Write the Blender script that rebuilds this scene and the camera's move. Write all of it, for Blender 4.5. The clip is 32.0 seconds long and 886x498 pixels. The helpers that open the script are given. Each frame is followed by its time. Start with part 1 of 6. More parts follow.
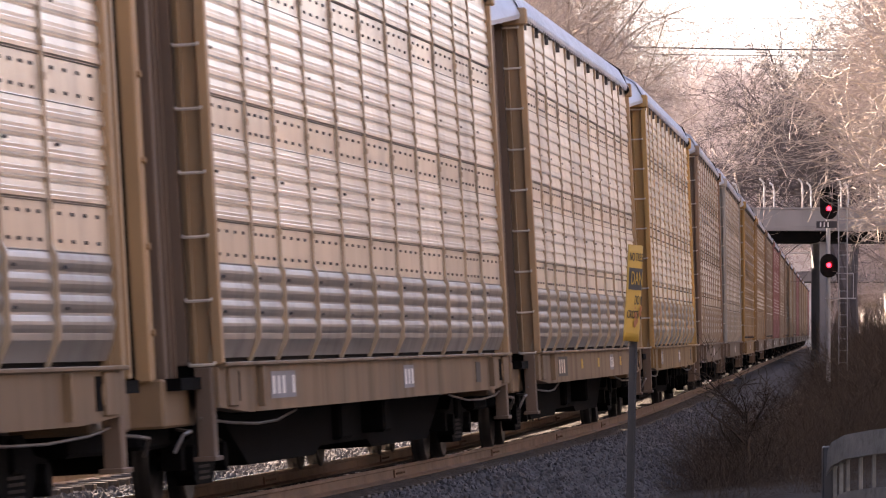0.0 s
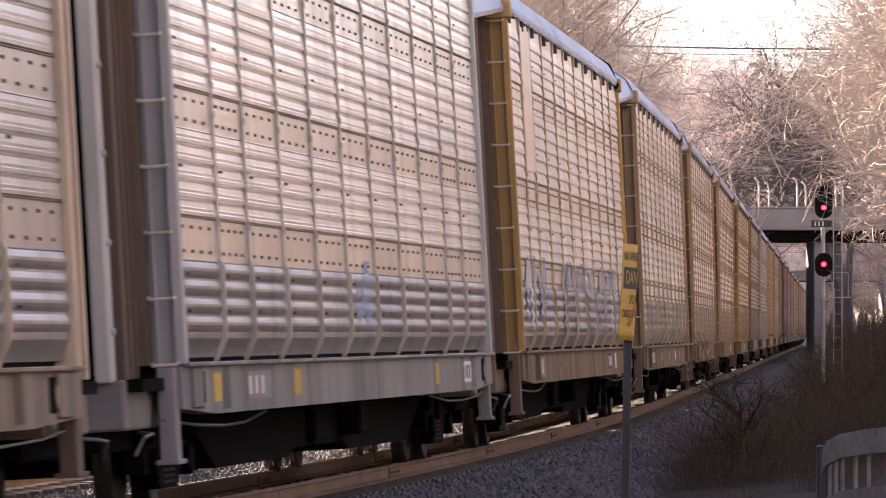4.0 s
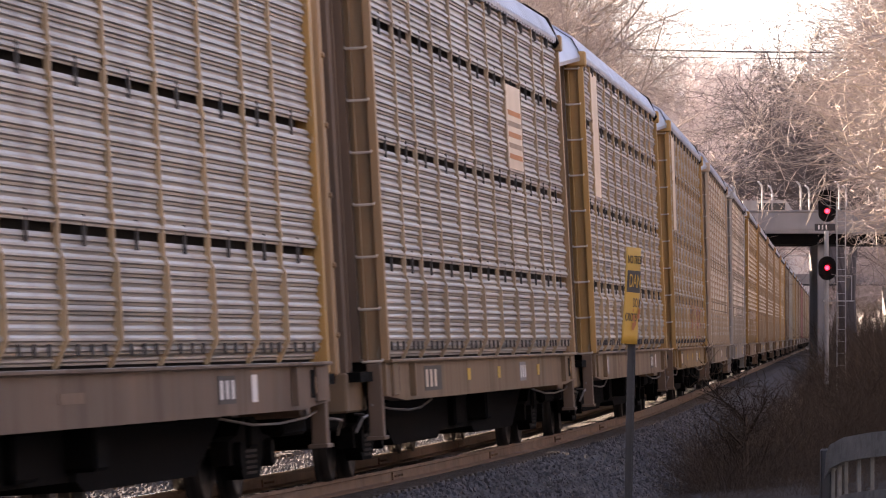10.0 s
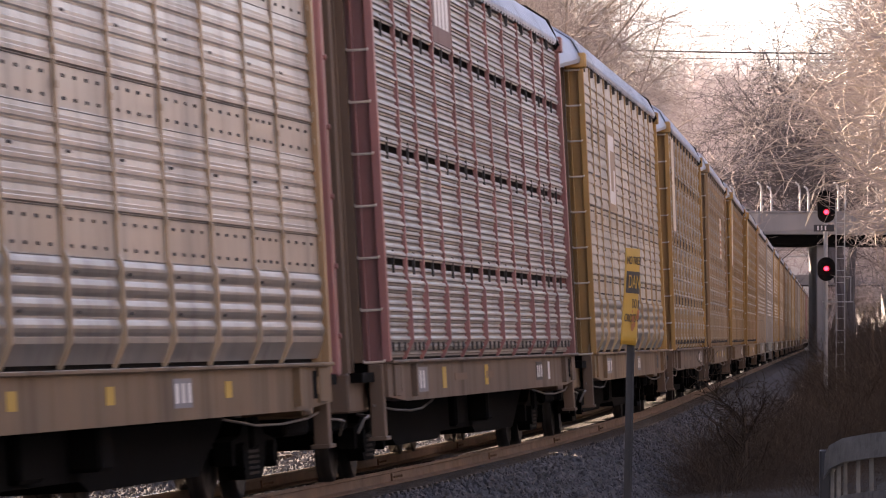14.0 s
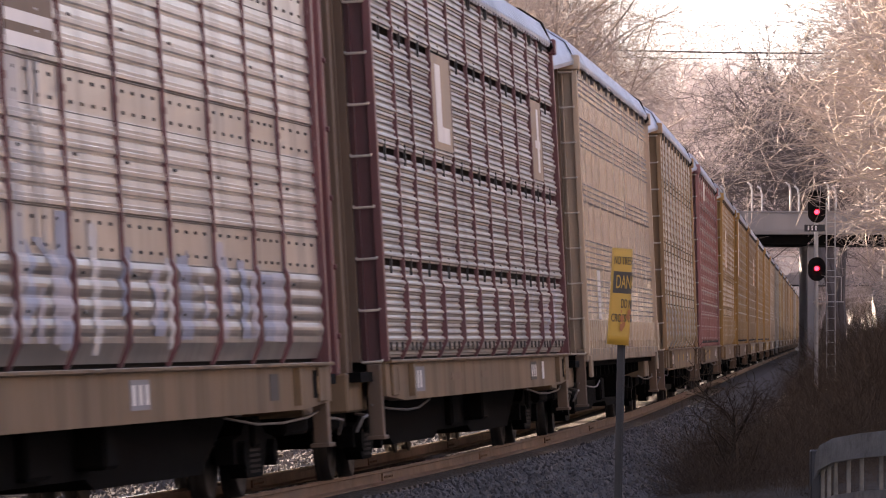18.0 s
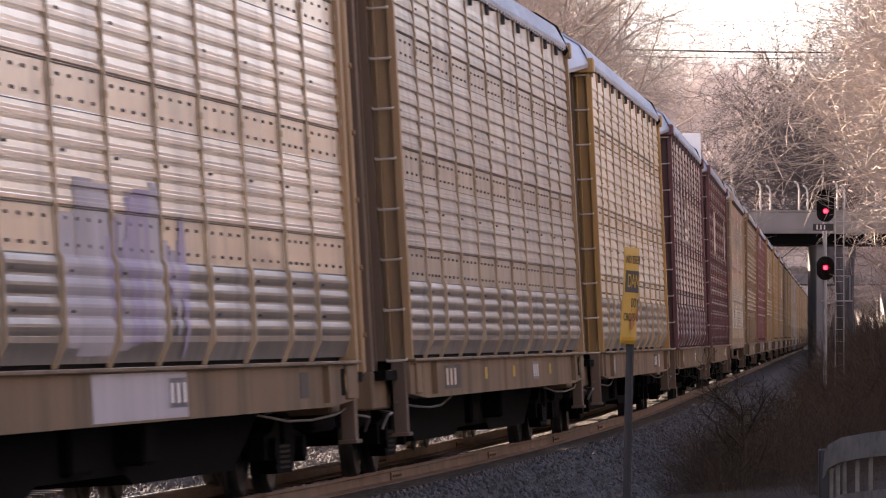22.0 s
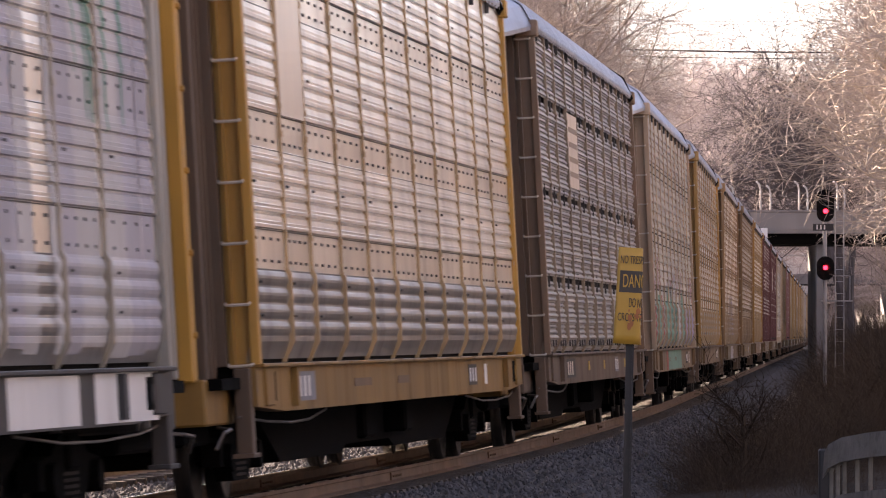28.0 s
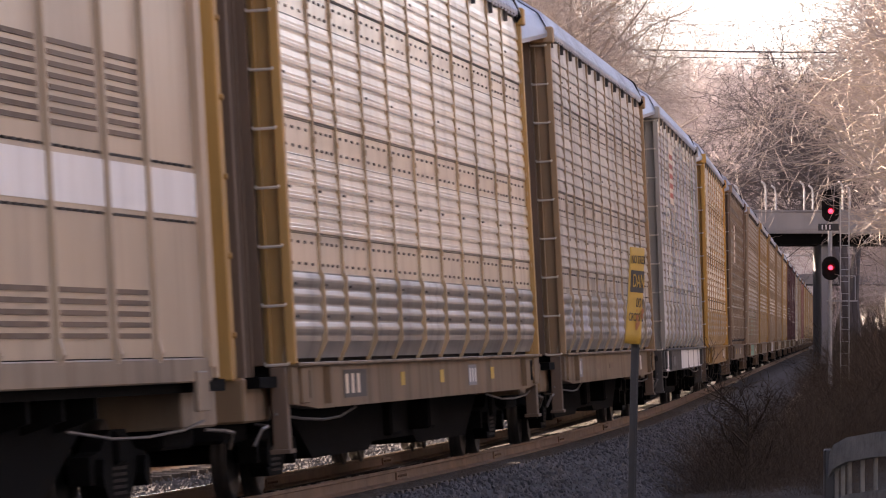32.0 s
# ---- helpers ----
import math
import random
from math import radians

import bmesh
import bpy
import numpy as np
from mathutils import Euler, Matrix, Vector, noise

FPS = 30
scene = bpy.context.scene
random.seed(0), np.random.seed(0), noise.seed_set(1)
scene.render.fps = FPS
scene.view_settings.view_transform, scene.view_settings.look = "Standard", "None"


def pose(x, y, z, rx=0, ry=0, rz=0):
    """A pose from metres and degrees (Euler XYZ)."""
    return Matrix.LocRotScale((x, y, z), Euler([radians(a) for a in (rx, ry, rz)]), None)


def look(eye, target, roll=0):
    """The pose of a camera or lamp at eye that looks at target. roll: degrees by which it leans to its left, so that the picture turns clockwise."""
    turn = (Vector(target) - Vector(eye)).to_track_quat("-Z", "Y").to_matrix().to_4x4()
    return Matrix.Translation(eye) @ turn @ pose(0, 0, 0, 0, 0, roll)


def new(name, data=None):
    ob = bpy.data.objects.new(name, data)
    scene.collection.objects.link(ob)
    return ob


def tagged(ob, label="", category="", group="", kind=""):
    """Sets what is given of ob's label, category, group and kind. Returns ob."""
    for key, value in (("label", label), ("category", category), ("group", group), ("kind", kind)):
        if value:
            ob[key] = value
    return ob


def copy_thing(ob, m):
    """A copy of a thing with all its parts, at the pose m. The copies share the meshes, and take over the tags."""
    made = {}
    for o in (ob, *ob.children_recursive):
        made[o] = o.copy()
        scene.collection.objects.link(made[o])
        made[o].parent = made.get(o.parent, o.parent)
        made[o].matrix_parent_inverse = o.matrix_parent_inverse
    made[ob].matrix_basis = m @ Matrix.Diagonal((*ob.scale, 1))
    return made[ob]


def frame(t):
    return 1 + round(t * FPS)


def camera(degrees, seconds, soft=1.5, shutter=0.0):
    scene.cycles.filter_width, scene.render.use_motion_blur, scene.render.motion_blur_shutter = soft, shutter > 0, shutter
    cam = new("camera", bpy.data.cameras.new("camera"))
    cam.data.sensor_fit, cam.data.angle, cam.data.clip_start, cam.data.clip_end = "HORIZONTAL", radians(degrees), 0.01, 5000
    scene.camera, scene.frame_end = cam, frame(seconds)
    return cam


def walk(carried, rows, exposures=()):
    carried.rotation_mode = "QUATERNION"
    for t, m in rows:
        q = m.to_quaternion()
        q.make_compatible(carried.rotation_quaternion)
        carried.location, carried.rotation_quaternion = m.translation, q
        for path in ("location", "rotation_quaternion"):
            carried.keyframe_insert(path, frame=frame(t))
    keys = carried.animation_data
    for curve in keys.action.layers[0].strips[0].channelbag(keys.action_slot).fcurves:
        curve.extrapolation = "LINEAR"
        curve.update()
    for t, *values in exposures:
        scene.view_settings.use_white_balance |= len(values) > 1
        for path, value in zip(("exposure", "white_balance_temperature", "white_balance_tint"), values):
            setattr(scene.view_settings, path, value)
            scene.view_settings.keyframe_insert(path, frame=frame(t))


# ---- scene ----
# World: metres, z = 0 at rail height, +y is the way the camera looks.

# ---------------------------------------------------------------- camera
EYE = (0.0, 0.0, 1.53)
EXPOSURE, KELVIN, TINT = 3.22, 7800, 24


def aim(yaw, pitch):
    return pose(*EYE, 90 + pitch, 0, yaw)


cam = camera(8.534, 32.0, soft=1.1, shutter=0.25)
walk(cam, [
    (0, aim(0.0000, 0.8034)), (0.5, aim(0.0000, 0.7865)), (1, aim(0.0169, 0.8116)), (1.5, aim(0.0169, 0.8034)),
    (2, aim(0.0169, 0.8203)), (2.5, aim(-0.0251, 0.8285)), (3, aim(-0.0502, 0.8203)), (3.5, aim(-0.0583, 0.8034)),
    (4, aim(-0.0502, 0.7952)), (4.5, aim(-0.0414, 0.7947)), (6.5, aim(-0.0583, 0.8116)), (7, aim(-0.0502, 0.8536)),
    (7.5, aim(-0.0752, 0.8699)), (8, aim(-0.0834, 0.8203)), (8.5, aim(-0.1003, 0.8116)), (9, aim(-0.0834, 0.8116)),
    (9.5, aim(-0.0583, 0.8203)), (10, aim(-0.0169, 0.8285)), (10.5, aim(-0.0082, 0.8285)), (11, aim(0.0000, 0.8203)),
    (11.5, aim(-0.0169, 0.8116)), (12, aim(-0.0251, 0.8367)), (12.5, aim(-0.0251, 0.8285)),
    (13, aim(-0.0169, 0.8198)), (13.5, aim(-0.0169, 0.8285)), (14, aim(-0.0251, 0.8367)),
    (14.5, aim(-0.0251, 0.8367)), (15, aim(-0.0502, 0.8367)), (15.5, aim(-0.0583, 0.8367)),
    (17.5, aim(-0.0834, 0.8367)), (18, aim(-0.1167, 0.8367)), (18.5, aim(-0.1167, 0.8285)),
    (19, aim(-0.1085, 0.8367)), (19.5, aim(-0.0752, 0.8367)), (20, aim(-0.0414, 0.8454)),
    (20.5, aim(-0.0251, 0.8367)), (21, aim(-0.0251, 0.8367)), (21.5, aim(-0.0414, 0.8367)),
    (22, aim(-0.0333, 0.8285)), (22.5, aim(-0.0414, 0.8034)), (23, aim(-0.0333, 0.8367)),
    (23.5, aim(-0.0251, 0.8454)), (24, aim(0.0169, 0.8116)), (24.5, aim(0.0169, 0.8034)),
    (26.5, aim(-0.0502, 0.8536)), (27, aim(-0.0414, 0.8454)), (27.5, aim(-0.0251, 0.8454)),
    (28, aim(-0.0333, 0.8285)), (28.5, aim(-0.0082, 0.8285)), (29, aim(0.0000, 0.8203)), (29.5, aim(-0.0082, 0.8203)),
    (30, aim(-0.0082, 0.8198)), (30.5, aim(0.0000, 0.8285)), (31, aim(0.0251, 0.8285)), (31.5, aim(0.0169, 0.8448)),
    (32, aim(0.0169, 0.8285)),
], exposures=[(t, EXPOSURE + e, KELVIN, TINT) for t, e in ((0, 0.1), (10, 0.0), (14, -0.1), (15, 0.05), (18, -0.08), (20, -0.1), (21, -0.28), (22, -0.2), (24, -0.15), (28, -0.25), (29, -0.55), (30, -0.3), (31, -0.2), (32, -0.15))])

# ---------------------------------------------------------------- light
SUN_TURN, SUN_UP = -42.0, 18.0        # degrees to the right of +y, degrees up
world = bpy.data.worlds.new("sky")
scene.world = world
world.use_nodes = True
wn = world.node_tree
sky = wn.nodes.new("ShaderNodeTexSky")
sky.sky_type = "NISHITA"
sky.sun_disc = False
sky.sun_elevation = radians(SUN_UP)
sky.sun_rotation = radians(SUN_TURN)
sky.air_density, sky.dust_density, sky.ozone_density = 1.0, 0.25, 2.0
wn.nodes["Background"].inputs["Strength"].default_value = 0.05
haze = wn.nodes.new("ShaderNodeHueSaturation")        # thin winter haze pales the sky
haze.inputs["Saturation"].default_value = 0.62
wn.links.new(sky.outputs[0], haze.inputs["Color"])
cool = wn.nodes.new("ShaderNodeVectorMath")
cool.operation = "MULTIPLY"
cool.inputs[1].default_value = (0.95, 0.97, 1.12)
wn.links.new(haze.outputs[0], cool.inputs[0])
wn.links.new(cool.outputs[0], wn.nodes["Background"].inputs["Color"])

sun = new("sun", bpy.data.lights.new("sun", "SUN"))
sun.data.energy, sun.data.angle, sun.data.color = 5.0, radians(0.6), (1.0, 0.87, 0.74)
sun_way = Vector((math.sin(radians(SUN_TURN)) * math.cos(radians(SUN_UP)),
                  math.cos(radians(SUN_TURN)) * math.cos(radians(SUN_UP)), math.sin(radians(SUN_UP))))
sun.matrix_world = look(sun_way * 100, (0, 0, 0))


# ---------------------------------------------------------------- materials
MATS = {}


def shade(name, color, rough=0.7, metal=0.0, vary=0.25, grain=8.0, dirt=0.0, dirt_color=(0.05, 0.04, 0.03), bump=0.15,
          bump_scale=40.0, streak=False, rand=0.0, glow=0.0):
    """One procedural surface: base colour, broad and fine variation, dirt in blots or upright streaks, relief."""
    if name in MATS:
        return MATS[name]
    m = bpy.data.materials.new(name)
    m.use_nodes = True
    t = m.node_tree
    N, K = t.nodes, t.links
    b = N["Principled BSDF"]
    tc = N.new("ShaderNodeTexCoord")
    src = tc.outputs["Object"]
    oi = N.new("ShaderNodeObjectInfo")
    add = N.new("ShaderNodeVectorMath")
    add.operation = "MULTIPLY_ADD"
    K.new(oi.outputs["Random"], add.inputs[0])
    add.inputs[1].default_value = (37.0, 53.0, 11.0)
    K.new(src, add.inputs[2])
    mp = N.new("ShaderNodeMapping")
    mp.inputs["Scale"].default_value = (1, 1, 0.12) if streak else (1, 1, 1)
    K.new(add.outputs[0], mp.inputs[0])
    n1 = N.new("ShaderNodeTexNoise")
    n1.inputs["Scale"].default_value, n1.inputs["Detail"].default_value = grain, 6
    K.new(mp.outputs[0], n1.inputs["Vector"])
    n2 = N.new("ShaderNodeTexNoise")
    n2.inputs["Scale"].default_value, n2.inputs["Detail"].default_value = grain * 0.17, 3
    K.new(add.outputs[0], n2.inputs["Vector"])
    mean = N.new("ShaderNodeMath")
    mean.operation = "ADD"
    K.new(n1.outputs[0], mean.inputs[0])
    K.new(n2.outputs[0], mean.inputs[1])
    ramp = N.new("ShaderNodeMapRange")
    ramp.inputs["From Min"].default_value, ramp.inputs["From Max"].default_value = 0.6, 1.4
    ramp.inputs["To Min"].default_value, ramp.inputs["To Max"].default_value = 1 - vary, 1 + vary
    K.new(mean.outputs[0], ramp.inputs["Value"])
    rr = N.new("ShaderNodeMapRange")
    rr.inputs["To Min"].default_value, rr.inputs["To Max"].default_value = 1 - rand, 1 + rand
    K.new(oi.outputs["Random"], rr.inputs["Value"])
    mul = N.new("ShaderNodeMath")
    mul.operation = "MULTIPLY"
    K.new(ramp.outputs[0], mul.inputs[0])
    K.new(rr.outputs[0], mul.inputs[1])
    col = N.new("ShaderNodeVectorMath")
    col.operation = "SCALE"
    col.inputs[0].default_value = color
    K.new(mul.outputs[0], col.inputs["Scale"])
    out = col.outputs[0]
    if dirt:
        n3 = N.new("ShaderNodeTexNoise")
        n3.inputs["Scale"].default_value, n3.inputs["Detail"].default_value = grain * 0.5, 8
        n3.inputs["Roughness"].default_value = 0.65
        K.new(mp.outputs[0], n3.inputs["Vector"])
        dr = N.new("ShaderNodeMapRange")
        dr.inputs["From Min"].default_value, dr.inputs["From Max"].default_value = 0.48, 0.72
        dr.inputs["To Max"].default_value = dirt
        K.new(n3.outputs[0], dr.inputs["Value"])
        mx = N.new("ShaderNodeMix")
        mx.data_type = "RGBA"
        K.new(dr.outputs[0], mx.inputs["Factor"])
        K.new(out, mx.inputs["A"])
        mx.inputs["B"].default_value = (*dirt_color, 1)
        out = mx.outputs["Result"]
        ro = N.new("ShaderNodeMapRange")
        ro.inputs["To Min"].default_value, ro.inputs["To Max"].default_value = rough, min(1, rough + 0.35)
        K.new(dr.outputs[0], ro.inputs["Value"])
        K.new(ro.outputs[0], b.inputs["Roughness"])
    else:
        b.inputs["Roughness"].default_value = rough
    K.new(out, b.inputs["Base Color"])
    b.inputs["Metallic"].default_value = metal
    if bump:
        nb = N.new("ShaderNodeTexNoise")
        nb.inputs["Scale"].default_value, nb.inputs["Detail"].default_value = bump_scale, 4
        K.new(add.outputs[0], nb.inputs["Vector"])
        bp = N.new("ShaderNodeBump")
        bp.inputs["Strength"].default_value, bp.inputs["Distance"].default_value = bump, 0.02
        K.new(nb.outputs[0], bp.inputs["Height"])
        K.new(bp.outputs[0], b.inputs["Normal"])
    if glow:
        b.inputs["Emission Color"].default_value = (*color, 1)
        b.inputs["Emission Strength"].default_value = glow
    MATS[name] = m
    return m


M_PANEL = shade("galvanised_steel", (0.82, 0.78, 0.73), 0.29, 0.92, 0.14, 3.0, 0.45, (0.19, 0.165, 0.145), 0.0, 3.0, True, 0.10)
M_PANEL_DUSTY = shade("dusty_galvanised_steel", (0.48, 0.455, 0.435), 0.33, 0.8, 0.18, 3.0, 0.6, (0.14, 0.12, 0.11), 0.0, 3.0, True, 0.12)
# darker steel for the lowest sheet: shade low on the sides painted in
M_PANEL_LOW = shade("shaded_low_steel", (0.33, 0.305, 0.285), 0.40, 0.75, 0.18, 3.0, 0.6, (0.13, 0.115, 0.11), 0.0, 3.0, True, 0.12)
M_PANEL_FINE = shade("galvanised_steel_fine", (0.29, 0.262, 0.235), 0.44, 0.6, 0.14, 3.0, 0.5, (0.20, 0.175, 0.16), 0.0, 3.0, True, 0.12)
M_ALU = shade("bare_aluminium", (0.60, 0.575, 0.57), 0.2, 0.95, 0.12, 2.0, 0.35, (0.22, 0.19, 0.16), 0.10, 2.0, True, 0.06)
M_BEIGE = shade("beige_paint", (0.42, 0.34, 0.26), 0.35, 0.2, 0.15, 2.0, 0.4, (0.20, 0.15, 0.11), 0.05, 6.0, True, 0.05)
M_ROOF = shade("roof_steel", (0.36, 0.40, 0.47), 0.40, 0.5, 0.2, 2.0, 0.4, (0.14, 0.14, 0.15), 0.05, 10.0, False, 0.15)
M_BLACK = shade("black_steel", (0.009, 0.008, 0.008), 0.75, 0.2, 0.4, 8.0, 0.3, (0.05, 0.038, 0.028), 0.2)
# blacker than grime alone: deep shade under the cars is in the colour
M_DARK = shade("grimy_shade_black", (0.003, 0.0028, 0.0028), 0.9, 0.0, 0.4, 6.0, 0.5, (0.007, 0.005, 0.004), 0.25)
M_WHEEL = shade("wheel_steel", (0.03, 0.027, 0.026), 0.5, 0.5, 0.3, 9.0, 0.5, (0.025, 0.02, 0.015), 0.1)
for m in (M_BLACK, M_DARK, M_WHEEL):                # shine cut as well, to keep these dark
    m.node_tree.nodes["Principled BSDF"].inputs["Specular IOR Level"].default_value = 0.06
M_BOLT = shade("dark_bolt", (0.05, 0.045, 0.045), 0.6, 0.3, 0.3, 20.0, 0, bump=0)
M_WHITE = shade("white_paint", (0.72, 0.70, 0.69), 0.5, 0, 0.12, 4.0, 0.35, (0.32, 0.28, 0.25), 0.03, streak=True)
M_CREAM = shade("cream_placard", (0.72, 0.62, 0.52), 0.28, 0.25, 0.1, 4.0, 0.25, (0.34, 0.27, 0.22), 0.03, streak=True)
M_LABEL = shade("dark_label", (0.03, 0.028, 0.03), 0.6, 0, 0.2, 10.0, 0.2, bump=0)
M_GREY = shade("grey_stencil", (0.20, 0.20, 0.22), 0.6, 0, 0.2, 10.0, 0.2, bump=0)
M_RUST = shade("rusty_rail", (0.17, 0.105, 0.065), 0.7, 0.3, 0.3, 5.0, 0.5, (0.07, 0.045, 0.032), 0.2)
M_RAILHEAD = shade("polished_rail_head", (0.55, 0.52, 0.48), 0.25, 1.0, 0.1, 5.0, 0.2, (0.2, 0.15, 0.1), 0.05)
M_TIE = shade("creosoted_timber", (0.055, 0.045, 0.038), 0.9, 0, 0.4, 6.0, 0.4, (0.13, 0.11, 0.09), 0.4)
M_BALLAST = shade("ballast_bed", (0.055, 0.055, 0.06), 0.9, 0, 0.5, 14.0, 0.5, (0.06, 0.055, 0.055), 0.9, 24.0)
M_CINDER = shade("black_cinders", (0.03, 0.026, 0.023), 0.95, 0, 0.5, 6.0, 0.5, (0.018, 0.016, 0.015), 0.8, 20.0)
M_STONE = shade("ballast_stone", (0.095, 0.096, 0.105), 0.85, 0, 0.35, 3.0, 0.3, (0.10, 0.09, 0.09), 0.3)
M_SOIL = shade("leaf_litter", (0.245, 0.21, 0.175), 0.95, 0, 0.5, 3.0, 0.5, (0.12, 0.09, 0.065), 0.8, 12.0)
M_BARK = shade("grey_brown_bark", (0.23, 0.185, 0.16), 0.9, 0, 0.35, 5.0, 0.3, (0.08, 0.06, 0.05), 0.4, 20.0, False, 0.2)
M_TWIG = shade("winter_twigs", (0.27, 0.225, 0.20), 0.85, 0, 0.35, 2.0, 0, bump=0, rand=0.2)
# dark bark colour stands for limbs seen against the light
M_GLOOM = shade("dark_backlit_bark", (0.075, 0.062, 0.062), 0.9, 0, 0.3, 3.0, 0, bump=0, rand=0.15)
# paler than M_BARK, with sunlight on the branches put into the colour
M_PALE = shade("sunlit_pale_bark", (0.34, 0.275, 0.215), 0.8, 0, 0.3, 2.0, 0, bump=0, rand=0.15)
# bark paled towards grey, so the distance haze is in its colour
M_HAZE = shade("hazed_far_bark", (0.40, 0.345, 0.335), 0.9, 0, 0.3, 3.0, 0, bump=0, rand=0.15)
M_BRUSH = shade("dead_brush", (0.06, 0.045, 0.034), 0.9, 0, 0.5, 1.5, 0, bump=0, rand=0.3)
for m in (M_BALLAST, M_STONE, M_CINDER, M_SOIL, M_BRUSH):       # dry, dusty surfaces
    m.node_tree.nodes["Principled BSDF"].inputs["Specular IOR Level"].default_value = 0.1
M_CONC = shade("weathered_concrete", (0.20, 0.20, 0.21), 0.9, 0, 0.2, 1.5, 0.4, (0.16, 0.155, 0.16), 0.2, 6.0, True)
M_CONC_PALE = shade("pale_concrete", (0.55, 0.54, 0.53), 0.9, 0, 0.15, 0.8, 0.3, (0.35, 0.34, 0.33), 0.1, 4.0)
M_FENCE = shade("bare_galvanised_fence", (0.36, 0.36, 0.36), 0.5, 0.3, 0.1, 4.0, 0, bump=0)
M_LAMP = shade("red_signal_lens", (1.0, 0.015, 0.03), 0.3, 0, 0.0, 4.0, 0, bump=0, glow=2.2)
M_YELLOW = shade("faded_yellow_sign", (0.44, 0.265, 0.045), 0.5, 0.0, 0.15, 3.0, 0.35, (0.28, 0.15, 0.04), 0.05)
M_ALUBACK = shade("sign_back_aluminium", (0.6, 0.6, 0.6), 0.3, 0.9, 0.1, 4.0, 0.2, bump=0)
M_REDPAINT = shade("red_smear", (0.33, 0.12, 0.045), 0.6, 0, 0.2, 8.0, 0, bump=0)
M_WOOD = shade("grey_weathered_timber", (0.15, 0.14, 0.125), 0.85, 0, 0.55, 14.0, 0.6, (0.10, 0.09, 0.085), 0.3)

PAINTS = {
    "tan": (0.225, 0.135, 0.065), "gold": (0.29, 0.16, 0.043), "yellow": (0.36, 0.185, 0.033), "brown": (0.15, 0.09, 0.055),
    "maroon": (0.085, 0.022, 0.026), "rose": (0.21, 0.085, 0.08), "silver": (0.29, 0.275, 0.26), "grey": (0.24, 0.22, 0.195),
    "beige": (0.32, 0.235, 0.165), "charcoal": (0.05, 0.048, 0.052),
    "blue": (0.27, 0.295, 0.38), "teal": (0.14, 0.30, 0.23), "pink": (0.40, 0.23, 0.24), "violet": (0.32, 0.28, 0.40),
    "lilac": (0.38, 0.36, 0.40), "chalk": (0.48, 0.46, 0.455), "orange": (0.50, 0.19, 0.06), "lemon": (0.52, 0.33, 0.05), "red": (0.36, 0.07, 0.05),
    "green": (0.05, 0.24, 0.15), "ink": (0.04, 0.04, 0.05),
}


def paint(key):
    return shade("paint_" + key, [v * 0.64 for v in PAINTS[key]], 0.55, 0.0, 0.35, 3.0, 0.7, (0.06, 0.042, 0.03), 0.08, 14.0, True, 0.08)


def end_paint(key):
    """Stronger paint for corner posts and doors, brightened for sky light on the ends."""
    return shade("end_" + key, [min(0.6, v * 1.2) for v in PAINTS[key]], 0.42, 0.0, 0.25, 3.0, 0.2, (0.12, 0.08, 0.05), 0.05, 14.0, True, 0.06)


def post_paint(key):
    """Posts are dusted and faded, so paler than the car's other paint."""
    c = [v * 0.55 + w * 0.45 for v, w in zip(PAINTS[key], (0.45, 0.365, 0.27))] if key not in ("maroon", "rose", "charcoal") else [v * 1.3 + 0.02 for v in PAINTS[key]]
    return shade("post_" + key, c, 0.42, 0.1, 0.15, 3.0, 0.3, (0.16, 0.11, 0.08), 0.04, 14.0, True, 0.08)


def spray(key):
    return shade("spray_" + key, PAINTS[key], 0.6, 0.1, 0.25, 4.0, 0.35, (0.24, 0.21, 0.19), 0.0, streak=True)


# ---------------------------------------------------------------- mesh helpers
def mesh(name, verts, faces, mat=None, smooth=False):
    me = bpy.data.meshes.new(name)
    me.from_pydata(verts, [], faces)
    if mat:
        me.materials.append(mat)
    if smooth:
        me.polygons.foreach_set("use_smooth", [True] * len(me.polygons))
    me.update()
    return me


